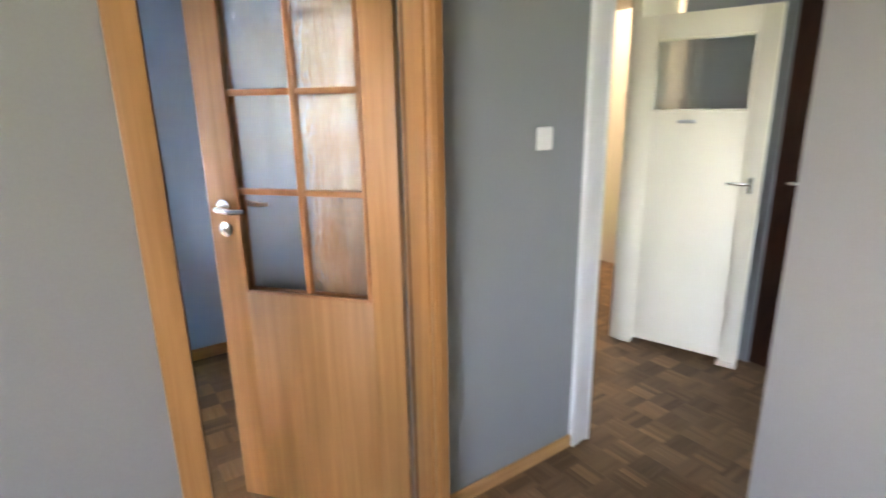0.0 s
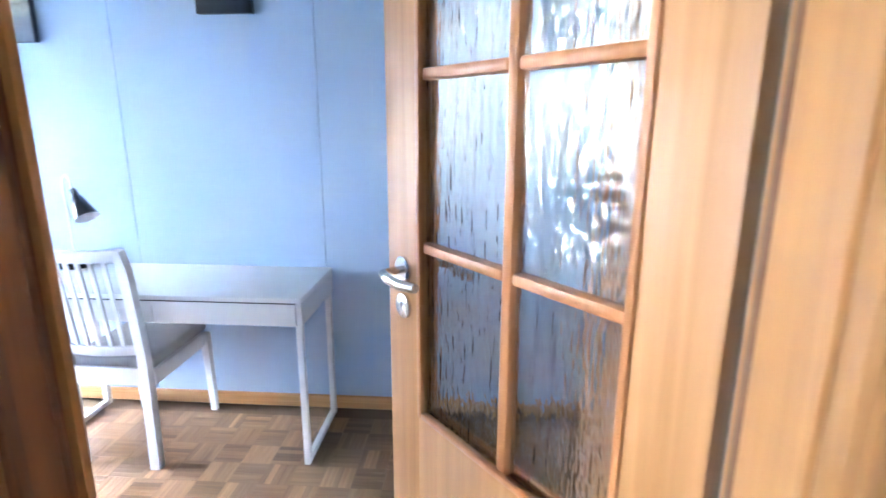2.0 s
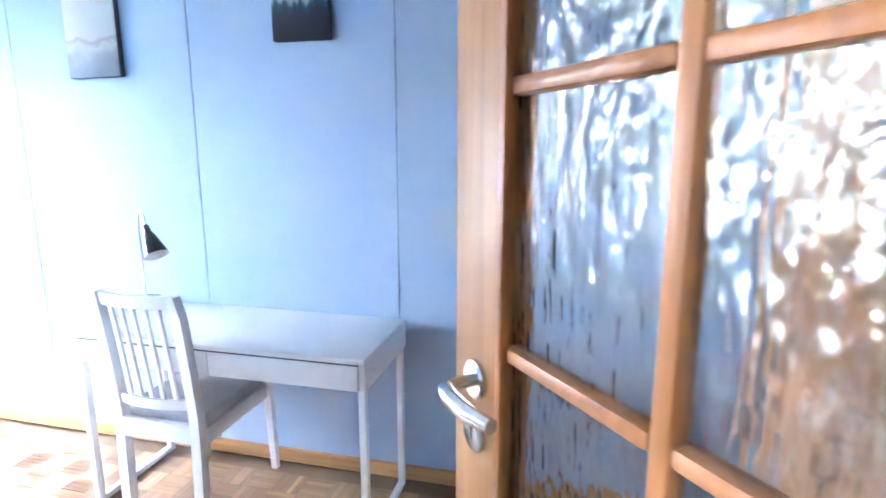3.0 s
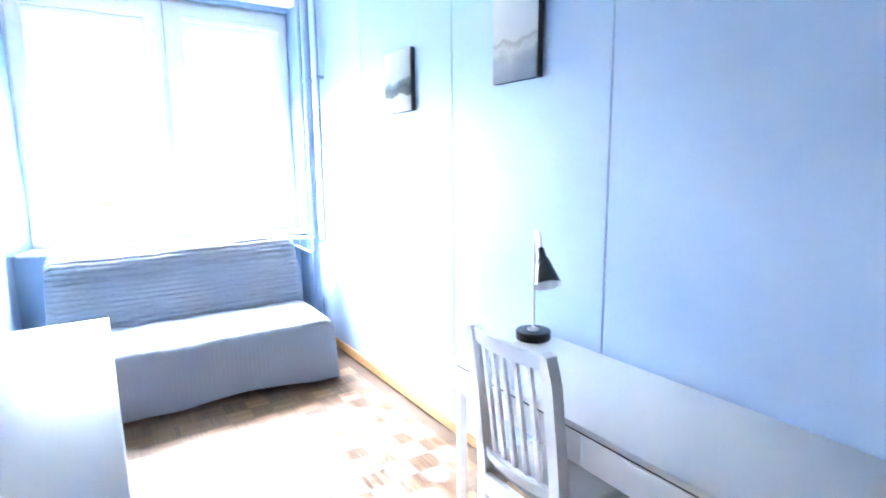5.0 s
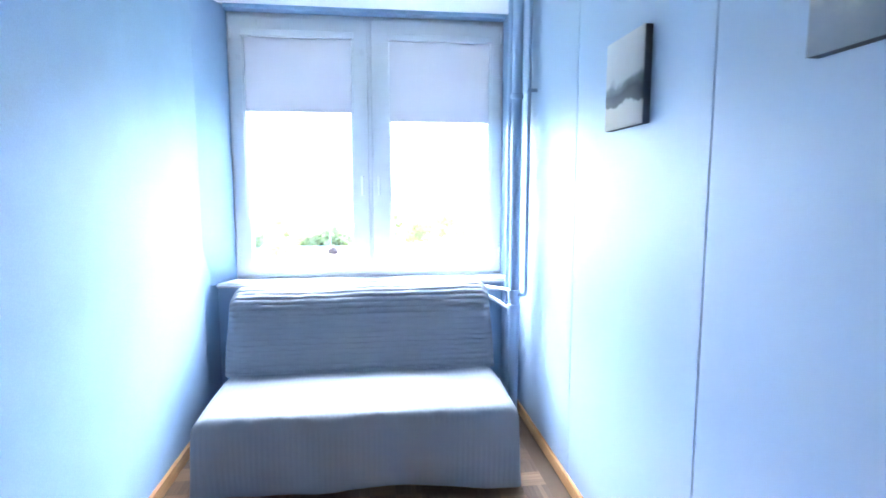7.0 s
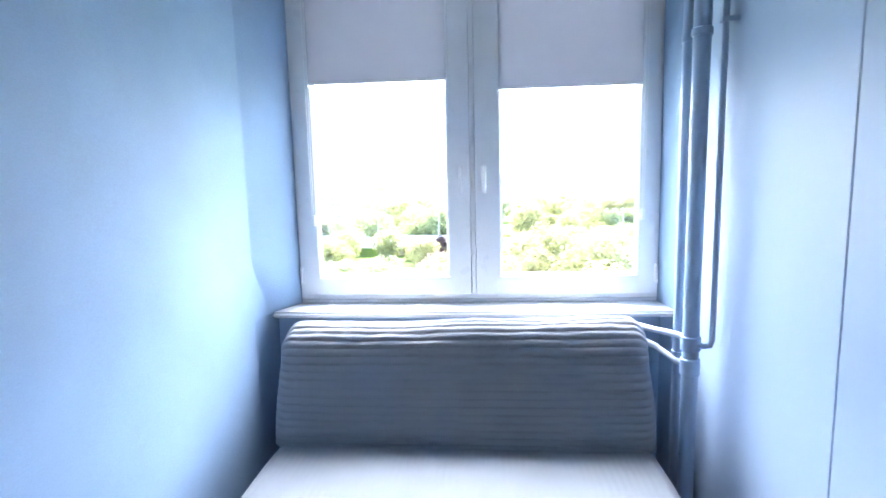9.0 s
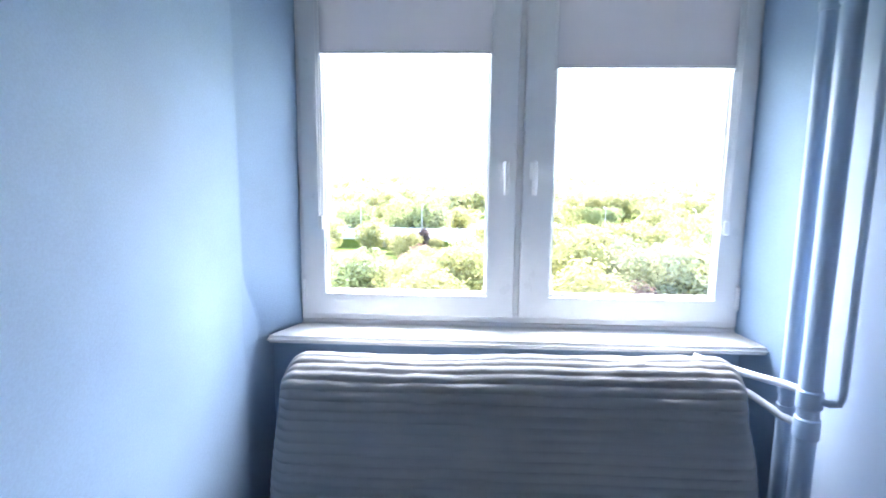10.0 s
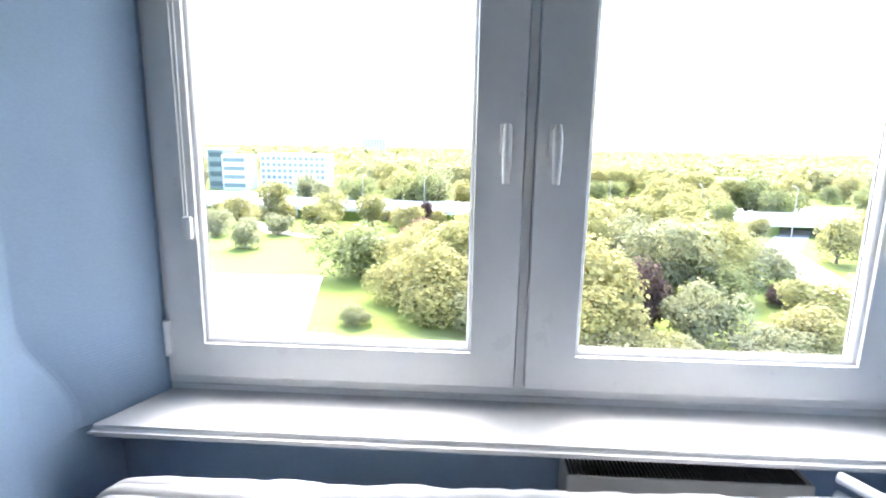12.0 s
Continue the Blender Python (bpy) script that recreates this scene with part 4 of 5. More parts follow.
canvas("square canvas print of a dark misty fir forest", 0.271, 0.513, 1.847, 2.20,
       [(0.0, (0.012, 0.014, 0.022)), (0.28, (0.02, 0.025, 0.04)), (0.36, (0.03, 0.07, 0.10)), (0.42, (0.36, 0.40, 0.42)), (1.0, (0.5, 0.52, 0.53))], 1.3, "trees")
canvas("canvas print of grey lake shore with pale sky", -0.741, -0.473, 1.738, 2.14,
       [(0.0, (0.16, 0.19, 0.23)), (0.22, (0.26, 0.29, 0.32)), (0.30, (0.42, 0.42, 0.41)), (0.36, (0.30, 0.29, 0.27)), (0.40, (0.45, 0.45, 0.44)), (1.0, (0.52, 0.52, 0.50))], 3.7, "lake")
canvas("small canvas print of a dark treeline mirrored in pale water", -1.730, -1.436, 1.690, 2.015,
       [(0.0, (0.50, 0.49, 0.47)), (0.24, (0.47, 0.46, 0.44)), (0.27, (0.10, 0.105, 0.105)), (0.40, (0.06, 0.07, 0.08)), (0.50, (0.15, 0.17, 0.18)), (0.56, (0.40, 0.41, 0.42)), (1.0, (0.53, 0.53, 0.52))], 7.9, "lake")


# ---- wardrobe behind the open door ----
M_WARD = wood("honey_wardrobe_veneer", (0.33, 0.15, 0.06), (0.42, 0.2, 0.085), 0.4, (12, 12, 0.6))
ward = thing("wardrobe", "tall honey-brown wooden wardrobe behind the open glazed door", "wardrobe", pose(1.80, 2.90, 0))
rbox("body", [(0.02, 0, 0.06, 0.62, 0.75, 2.05)], M_WARD, ward, 0.004)
rbox("plinth", [(0.04, 0.01, 0, 0.60, 0.74, 0.0595)], M_WARD, ward, 0.003)
rbox("top", [(0.0, -0.008, 2.0505, 0.625, 0.758, 2.075)], M_WARD, ward, 0.004)
for y0, y1, hy in ((0.003, 0.373, 0.345), (0.377, 0.747, 0.405)):
    leaf = rbox("door", [(0.0, y0, 0.065, 0.0195, y1, 2.045)], M_WARD, ward, 0.004)
    bm = bmesh.new()
    tube(bm, [(0.0, hy, 1.0), (-0.022, hy, 1.0), (-0.024, hy, 1.06), (-0.022, hy, 1.12), (0.0, hy, 1.12)], 0.005, 10)
    part("handle", bm, M_CHROME, leaf, "small metal bow handle", smooth=True)


# ---- socket and switch ----
sock = thing("wall_socket", "white plastic double socket low on the plaster wall", "socket", pose(-1.76, left_y(-1.76) + 0.0005, 0.22))
rbox("plate", [(-0.04, 0, -0.04, 0.04, 0.012, 0.04)], M_PLASTIC, sock, 0.004)
bm = bmesh.new()
tube(bm, [(0, 0.0125, 0), (0, 0.03, 0), (0, 0.045, 0)], [0.02, 0.02, 0.016], 20)
part("plug", bm, M_PLASTIC, sock, "white plug", smooth=True)
sw = thing("light_switch", "white rocker light switch on the grey hall wall", "switch", pose(2.322, 2.7315, 1.325))
rbox("plate", [(-0.035, -0.010, -0.040, 0.035, 0, 0.040)], M_PLASTIC, sw, 0.0095, seg=4)
rbox("rocker", [(-0.023, -0.0145, -0.027, 0.023, -0.008, 0.027)], M_PLASTIC, sw, 0.003)

# ---- hall beyond ----
structure("wall_hall_back", M_GREY, [(-1.4, -2.7, 0, -1.3, -1.2, 2.6), (-1.4, 0.4, 0, -1.3, 2.56, 2.6), (-1.4, -1.2, 0, -1.3, 0.4, 0.85), (-1.4, -1.2, 2.35, -1.3, 0.4, 2.6), (-1.3, -2.7, 0, 2.78, -2.6, 2.6), (3.85, -2.7, 0, 5.2, -2.6, 2.6), (2.78, -2.7, 0, 3.85, -2.6, 0.85), (2.78, -2.7, 2.35, 3.85, -2.6, 2.6)], "matt grey painted back wall of the hall", "wall")
# unseen window added to go with the hall fill lamp
win2 = boxes("added_hall_window", M_PVC, [(-1.38, -1.2, 0.85, -1.32, -1.13, 2.35), (-1.38, 0.33, 0.85, -1.32, 0.4, 2.35), (-1.38, -1.13, 0.85, -1.32, 0.33, 0.92), (-1.38, -1.13, 2.28, -1.32, 0.33, 2.35), (-1.38, -0.435, 0.92, -1.32, -0.365, 2.28)])
tagged(win2, "white plastic window, unseen, added around the hall fill lamp", "window", kind="structure")
structure("wall_hall_side", M_TAUPE, [(2.66, -2.6, 0, 2.78, 2.05, 2.6)], "grey painted hall partition with plain edge", "wall")
bm = bmesh.new()
box(bm, 2.535, 2.716, 0, 2.640, 2.84, 2.6, 0.004, 2)
for x0, x1, d in ((2.5345, 2.552, 0.008), (2.557, 2.58, 0.005), (2.628, 2.6405, 0.008)):
    box(bm, x0, 2.716 - d, 0, x1, 2.7155, 2.6, 0.003, 2)
tagged(part("trim", bm, M_WHITE, smooth=True), "white painted casing at the end of the grey wall", "trim", kind="structure")
structure("wall_hall_far", M_GREY, [(3.92, 1.6, 2.12, 4.02, 3.25, 2.6), (3.92, 2.66, 0, 4.02, 3.25, 2.12), (3.92, -2.6, 0, 4.02, 1.6, 2.6), (3.62, 3.25, 2.05, 4.02, 4.9, 2.6), (3.62, 4.0, 0, 3.74, 4.9, 2.05), (2.62, 2.845, 0, 2.74, 4.9, 2.6)], "grey painted wall at the end of the hall", "wall")
brown = thing("door_2", "dark brown wooden entrance door with steel handle", "door", pose(3.93, 2.13, 0.005), kind="structure")
rbox("leaf", [(0, -0.53, 0, 0.045, 0.53, 2.11)], M_BROWN, brown, 0.004)
bm = bmesh.new()
tube(bm, [(0, 0.44, 1.03), (-0.05, 0.44, 1.03), (-0.055, 0.43, 1.03), (-0.055, 0.33, 1.03)], 0.009, 12)
part("handle", bm, M_CHROME, brown, "steel lever handle", smooth=True)
jm = thing("door_frame_cream", "cream painted wooden frame of the bathroom door", "door frame", pose(3.60, 3.305, 0), kind="structure")
rbox("jamb", [(-0.01, -0.02, 0, 0.32, 0.05, 2.04)], M_CREAM, jm, 0.004)
rbox("jamb", [(-0.01, 0.70, 0, 0.32, 0.75, 2.04)], M_CREAM, jm, 0.004)
rbox("lintel", [(-0.01, 0.0505, 1.99, 0.32, 0.6995, 2.04)], M_CREAM, jm, 0.004)
ax0, ay0, ax1, ay1 = 3.60, 3.285, 3.79, 2.655
wc = thing("door_3", "cream painted bathroom door with frosted upper pane, standing open", "door", pose(ax0, ay0, 0.012, 0, 0, math.degrees(math.atan2(ay1 - ay0, ax1 - ax0))), kind="structure")
W3 = math.hypot(ax1 - ax0, ay1 - ay0)
H3 = 1.86
rbox("leaf", [(0, -0.038, 0.03, 0.09, 0, H3), (W3 - 0.09, -0.038, 0.03, W3, 0, H3), (0.0903, -0.0377, 0.045, W3 - 0.0903, -0.0003, 1.372), (0.0903, -0.0377, 1.742, W3 - 0.0903, -0.0003, H3)], M_CREAM, wc, 0.003)
rbox("foot", [(0, -0.038, 0.0, 0.075, 0, 0.0295)], M_CREAM, wc, 0.002)
rbox("foot", [(W3 - 0.1, -0.038, 0.0, W3, 0, 0.0295)], M_CREAM, wc, 0.002)
rbox("bead", [(0.09, -0.044, 1.372, 0.105, -0.0385, 1.742), (W3 - 0.105, -0.044, 1.372, W3 - 0.09, -0.0385, 1.742), (0.1055, -0.044, 1.372, W3 - 0.1055, -0.0385, 1.387), (0.1055, -0.044, 1.727, W3 - 0.1055, -0.0385, 1.742)], M_CREAM, wc, 0.002)
M_FROST = glass("frosted_glass", 0.45, (0.75, 0.8, 0.8))
boxes("pane", M_FROST, [(0.091, -0.022, 1.373, W3 - 0.091, -0.017, 1.741)], wc, "frosted glass pane")
bm = bmesh.new()
box(bm, W3 - 0.055, -0.042, 0.97, W3 - 0.035, -0.0385, 1.05, 0.003)
tube(bm, [(W3 - 0.045, -0.04, 1.02), (W3 - 0.045, -0.08, 1.02), (W3 - 0.06, -0.085, 1.02), (W3 - 0.145, -0.083, 1.02)], 0.008, 12)
part("handle", bm, M_CHROME, wc, "steel lever handle", smooth=True)
bm = bmesh.new()
box(bm, W3 * 0.36, -0.05, 1.315, W3 * 0.36 + 0.09, -0.0385, 1.332, 0.004)
part("hook", bm, M_STEEL, wc, "small steel coat hook", smooth=True)
structure("wall_bath", M_TILE, [(4.9, 3.25, 0, 5.0, 4.9, 2.6), (4.02, 3.2, 0, 4.9, 3.25, 2.6), (2.62, 4.9, 0, 5.0, 5.0, 2.6)], "cream tiled bathroom wall", "wall")

# unseen slab and walls added to keep daylight from leaking in
structure("roof", M_CONCRETE, [(-3.46, -2.8, 2.76, 5.32, 5.1, 2.96)], "unseen concrete slab added above to stop light leaks", "slab")
structure("light_block_wall", M_OUTWALL, [(5.21, -2.8, -0.2, 5.32, 5.1, 2.755), (-3.30, 5.01, -0.2, 5.205, 5.1, 2.755), (-1.41, -2.8, -0.2, 5.205, -2.705, 0.85), (-1.41, -2.8, 2.35, 5.205, -2.705, 2.755)], "plain unseen wall added round the flat to stop light leaks", "wall")

# ---- outside: park, road and distance, seven storeys below ----
GZ = -20.0
M_GRASS = mat("park_grass", (0.15, 0.19, 0.045), 0.95, vary=0.25, scale=0.05, fine=0.9, bump=0.0, spec=0.1)
M_PAVE = mat("pale_concrete_paving", (0.50, 0.49, 0.46), 0.9, vary=0.06, scale=0.3, fine=4, bump=0.0)
M_ROAD = mat("worn_asphalt", (0.42, 0.42, 0.41), 0.9, vary=0.06, scale=0.2, fine=3, bump=0.0)
M_BARK = mat("bark", (0.11, 0.09, 0.07), 0.95, vary=0.2, scale=2, fine=20, bump=0.3)
M_FACADE = mat("pale_facade", (0.62, 0.62, 0.61), 0.8, vary=0.03, scale=0.2, fine=3, bump=0.0)
M_TEAL = mat("teal_glass_facade", (0.12, 0.175, 0.18), 0.3, vary=0.1, scale=0.3, fine=3, bump=0.0)
M_DEEPTEAL = mat("dark_teal_glass", (0.05, 0.085, 0.095), 0.2, vary=0.15, scale=0.3, fine=3, bump=0.0)
M_WINDARK = mat("far_window_glass", (0.20, 0.24, 0.27), 0.3, vary=0.2, scale=0.5)
M_ROOF = mat("roof_sheet", (0.42, 0.41, 0.40), 0.7, vary=0.05, scale=0.5)


def leaf_mat(name, color):
    m = mat(name, color, 0.75, vary=0.22, scale=0.35, fine=3.0, bump=0.0, spec=0.2, piece=0.22)
    n, l = m.node_tree.nodes, m.node_tree.links
    thin, mix = n.new("ShaderNodeBsdfTranslucent"), n.new("ShaderNodeMixShader")
    hue = next(q for q in n if q.type == "HUE_SAT")
    l.new(hue.outputs[0], thin.inputs["Color"])
    mix.inputs[0].default_value = 0.6
    l.new(n["Principled BSDF"].outputs[0], mix.inputs[1])
    l.new(thin.outputs[0], mix.inputs[2])
    l.new(mix.outputs[0], n["Material Output"].inputs["Surface"])
    return m


LEAF = {
    "green": leaf_mat("leaf_green", (0.315, 0.305, 0.125)),
    "deep": leaf_mat("leaf_deep_green", (0.25, 0.275, 0.12)),
    "lime": leaf_mat("leaf_yellow_green", (0.36, 0.335, 0.145)),
    "silver": leaf_mat("leaf_silver_green", (0.285, 0.29, 0.16)),
    "purple": leaf_mat("leaf_copper", (0.10, 0.066, 0.056)),
    "rust": leaf_mat("leaf_rust", (0.24, 0.16, 0.11)),
}
ground = bmesh.new()
grid(ground, 9, 9, lambda u, v: (-4200 + 4190 * u ** 0.35, -3500 + 7000 * v, GZ))
tagged(part("ground", ground, M_GRASS), "green park lawn reaching to the horizon", "ground", kind="structure")
bm = bmesh.new()
prism(bm, [(-84, -40), (-62, -40), (-55, -11.5), (-58.5, -11.5), (-59, -15), (-74, -18), (-84.5, -20)], GZ + 0.01, GZ + 0.12)
tagged(part("pavement", bm, M_PAVE), "pale concrete paved forecourt beside the lawn", "pavement", kind="structure")

bm = bmesh.new()
prism(bm, [(-221, -118), (-172, -88), (-172, -60), (-221, -78)], GZ + 0.14, GZ + 0.22)
tagged(part("pavement_office", bm, M_PAVE), "pale paved car park before the office blocks", "pavement", kind="structure")


def ribbon(name, line, width, z, material, label, category, thick=0.1):
    bm = bmesh.new()
    left, right = [], []
    for i, p in enumerate(line):
        a, b = Vector(line[max(i - 1, 0)]), Vector(line[min(i + 1, len(line) - 1)])
        n = Vector((-(b - a).y, (b - a).x)).normalized() * width / 2
        left.append((p[0] + n.x, p[1] + n.y)), right.append((p[0] - n.x, p[1] - n.y))
    rings = [[bm.verts.new((*l, z)), bm.verts.new((*r, z)), bm.verts.new((*r, z - thick)), bm.verts.new((*l, z - thick))] for l, r in zip(left, right)]
    for a, b in zip(rings, rings[1:]):
        for q in range(4):
            bm.faces.new((a[q], a[(q + 1) % 4], b[(q + 1) % 4], b[q]))
    return tagged(part(name, bm, material), label, category, kind="structure")


ribbon("path", [(-150, 92), (-132, 80), (-118, 70), (-104, 66), (-92, 63), (-80, 62), (-66, 64)], 7, GZ + 0.08, M_PAVE, "pale curving footpath through the park", "path")
ribbon("path_lawn", [(-150, -62), (-126, -44), (-118, -28), (-122, -12), (-126, 6)], 3.5, GZ + 0.06, M_PAVE, "pale footpath behind the lawn", "path")
ribbon("road", [(-206, -260), (-200, -60), (-196, 40), (-202, 150), (-230, 320)], 16, GZ + 0.1, M_ROAD, "wide grey road behind the park", "road")

BRIDGE = pose(-154, 20, GZ, 0, 0, -5)
bridge = thing("road_bridge", "long pale concrete road bridge on square piers", "bridge", BRIDGE)
boxes("deck", M_PAVE, [(-11, -150, 2.5, 11, 200, 3.2)], bridge, bevel=0.1)
for x in (-11.2, 10.9):
    boxes("parapet", M_FACADE, [(x, -150, 2.6, x + 0.3, 200, 3.65)], bridge)
for y in range(-140, 200, 20):
    boxes("pier", M_PAVE, [(-8, y - 0.7, 0, 8, y + 0.7, 2.495)], bridge)
for y0, y1 in ((-150, -46), (-36, -6), (4, 62), (84, 200)):
    boxes("embankment", M_GRASS, [(-10.5, y0, 0, 10.5, y1, 2.49)], bridge)

mast = thing("street_lamp", "tall grey steel street lamp beside the road", "street lamp", BRIDGE @ pose(12.5, -45, 0), group="street lamps along the road")
bm = bmesh.new()
tube(bm, [(0, 0, 0), (0, 0, 5), (0, 0, 12)], [0.16, 0.12, 0.08], 8)
tube(bm, [(0, 0, 12), (-0.6, 0, 12.4), (-1.8, 0, 12.6)], [0.07, 0.06, 0.05], 8)
part("pole", bm, M_ROOF, mast)
boxes("head", M_ROOF, [(-2.5, -0.15, 12.5, -1.6, 0.15, 12.7)], mast, bevel=0.03)
for y in (-64, -28, -11, 20, 42, 64, 86):
    copy_thing(mast, BRIDGE @ pose(12.5, y, 0))


def building(label, x, y, w, d, h, floors, cols, wall, rz=0):
    b = thing("building", label, "building", pose(x, y, GZ, 0, 0, rz))
    boxes("wall", wall, [(-d / 2, -w / 2, 0, d / 2, w / 2, h)], b)
    boxes("roof", M_ROOF, [(-d / 2 - 0.3, -w / 2 - 0.3, h + 0.004, d / 2 + 0.3, w / 2 + 0.3, h + 0.6)], b)
    for f in range(floors):
        z0 = 1.0 + f * (h - 1) / floors
        for c in range(cols):
            y0 = -w / 2 + (c + 0.2) * w / cols
            boxes("window", M_WINDARK, [(d / 2 - 0.1, y0, z0 + 0.5, d / 2 + 0.06, y0 + 0.62 * w / cols, z0 + (h - 1) / floors * 0.72)], b)
    return b




def banded_block(label, x, y, w, d, h, floors, wall, band):
    """An office block whose storeys are marked by long ribbons of glass."""
    b = thing("building", label, "building", pose(x, y, GZ))
    boxes("wall", wall, [(-d / 2, -w / 2, 0, d / 2, w / 2, h)], b)
    boxes("roof", M_ROOF, [(-d / 2 - 0.3, -w / 2 - 0.3, h + 0.004, d / 2 + 0.3, w / 2 + 0.3, h + 0.5)], b)
    for f in range(floors):
        z0 = h * (f + 0.3) / floors
        boxes("window_band", band, [(d / 2 - 0.1, -w / 2 + 0.5, z0, d / 2 + 0.08, w / 2 - 0.5, z0 + h / floors * 0.5)], b)
    return b


banded_block("slim dark teal glass office tower", -238, -108.5, 7, 12, 17, 4, M_TEAL, M_DEEPTEAL)
banded_block("pale office wing with teal glass bands", -236, -99.5, 10.5, 12, 14.5, 4, M_FACADE, M_TEAL)
building("long white office block with rows of windows", -250, -78, 30, 14, 15, 5, 12, M_FACADE)
building("low white flat-roofed hall among trees", -262, 129, 26, 12, 7, 1, 6, M_FACADE)
building("pale house with grey roof by the road", -222, 112, 16, 9, 5, 1, 4, M_FACADE)
building("distant white tower block above the woods", -900, -160, 40, 20, 26, 6, 8, M_FACADE)


def crown_mesh(bm, r, h0, h1, lobes, leaves, size, rng):
    """Many small leaf clumps on the skins of a few uneven lobes."""
    centres = []
    for k in range(lobes):
        a = 2 * math.pi * (k + rng.random() * 0.7) / lobes
        q = rng.uniform(0.15, 0.74) * r
        zz = h0 + (h1 - h0) * rng.uniform(0.18, 0.76)
        centres.append((Vector((q * math.cos(a), q * math.sin(a), zz)), r * rng.uniform(0.26, 0.5), (h1 - h0) * rng.uniform(0.18, 0.36)))
    centres.append((Vector((0, 0, h0 + (h1 - h0) * 0.70)), r * 0.5, (h1 - h0) * 0.31))
    for k in range(leaves):
        c, rr, hh = centres[k % len(centres)]
        d = Vector((rng.gauss(0, 1), rng.gauss(0, 1), rng.gauss(0.25, 1))).normalized()
        depth = rng.uniform(0.72, 1.1)
        p = c + Vector((d.x * rr, d.y * rr, d.z * hh)) * depth
        n = (d + Vector((rng.uniform(-.9, .9), rng.uniform(-.9, .9), rng.uniform(-.5, .9)))).normalized()
        s = n.orthogonal().normalized()
        t = n.cross(s)
        e = size * rng.uniform(0.6, 1.5)
        bm.faces.new([bm.verts.new(p + s * e * a + t * e * b) for a, b in ((-1, -0.5), (0.45, -0.9), (1, 0.35), (-0.3, 0.8))])


def tree(label, leaf, r, h, trunk_h, seed, lobes=14, leaves=4200, size=0.225):
    rng = random.Random(seed)
    t = thing("tree", label, "tree", pose(0, 0, GZ), group="park trees")
    bm = bmesh.new()
    tube(bm, [(0, 0, 0), (0.05, 0, trunk_h * 0.5), (0.02, 0.06, trunk_h), (0.1, 0, h * 0.7)], [0.035 * h, 0.027 * h, 0.02 * h, 0.006 * h], 10)
    for k in range(5):
        a = 2 * math.pi * k / 5 + rng.random()
        z = trunk_h * rng.uniform(0.85, 1.2)
        tube(bm, [(0, 0, z), (r * 0.25 * math.cos(a), r * 0.25 * math.sin(a), z + h * 0.12), (r * 0.55 * math.cos(a), r * 0.55 * math.sin(a), z + h * 0.3)], [0.013 * h, 0.009 * h, 0.003 * h], 6)
    part("trunk", bm, M_BARK, t)
    bm = bmesh.new()
    crown_mesh(bm, r, trunk_h * 0.3, h, lobes, leaves, size, rng)
    part("crown", bm, LEAF[leaf], t)
    return t


LABELS = {
    "green": "broad leafy green park tree", "deep": "dense rounded dark green park tree", "lime": "yellow-green leafy park tree",
    "silver": "pale silvery green park tree", "purple": "dark copper-leaved park tree", "rust": "low reddish-leaved park bush",
}
protos = {}
for k, (leaf, r, h) in enumerate((("green", 5.5, 11), ("deep", 6, 10), ("lime", 5.5, 11), ("silver", 5.5, 10), ("purple", 5, 11), ("rust", 4.5, 5.5))):
    protos[leaf] = [tree(LABELS[leaf], leaf, r, h, 0.8 if leaf in ("deep", "rust") else 1.7, 11 * k + v) for v in range(2)]
rng = random.Random(21)
used = set()


def plant(leaf, x, y, s=1.0, sz=1.0):
    k = rng.randrange(2)
    base = protos[leaf][k]
    s *= 1.18
    sz *= 0.82 if x > -130 else 1.0
    m = pose(x, y, GZ, 0, 0, rng.uniform(0, 360)) @ Matrix.Diagonal((s, s, s * sz, 1))
    if (leaf, k) not in used:
        used.add((leaf, k))
        base.matrix_world = m
    else:
        copy_thing(base, m @ Matrix.Diagonal((*[1 / v for v in base.scale], 1)))


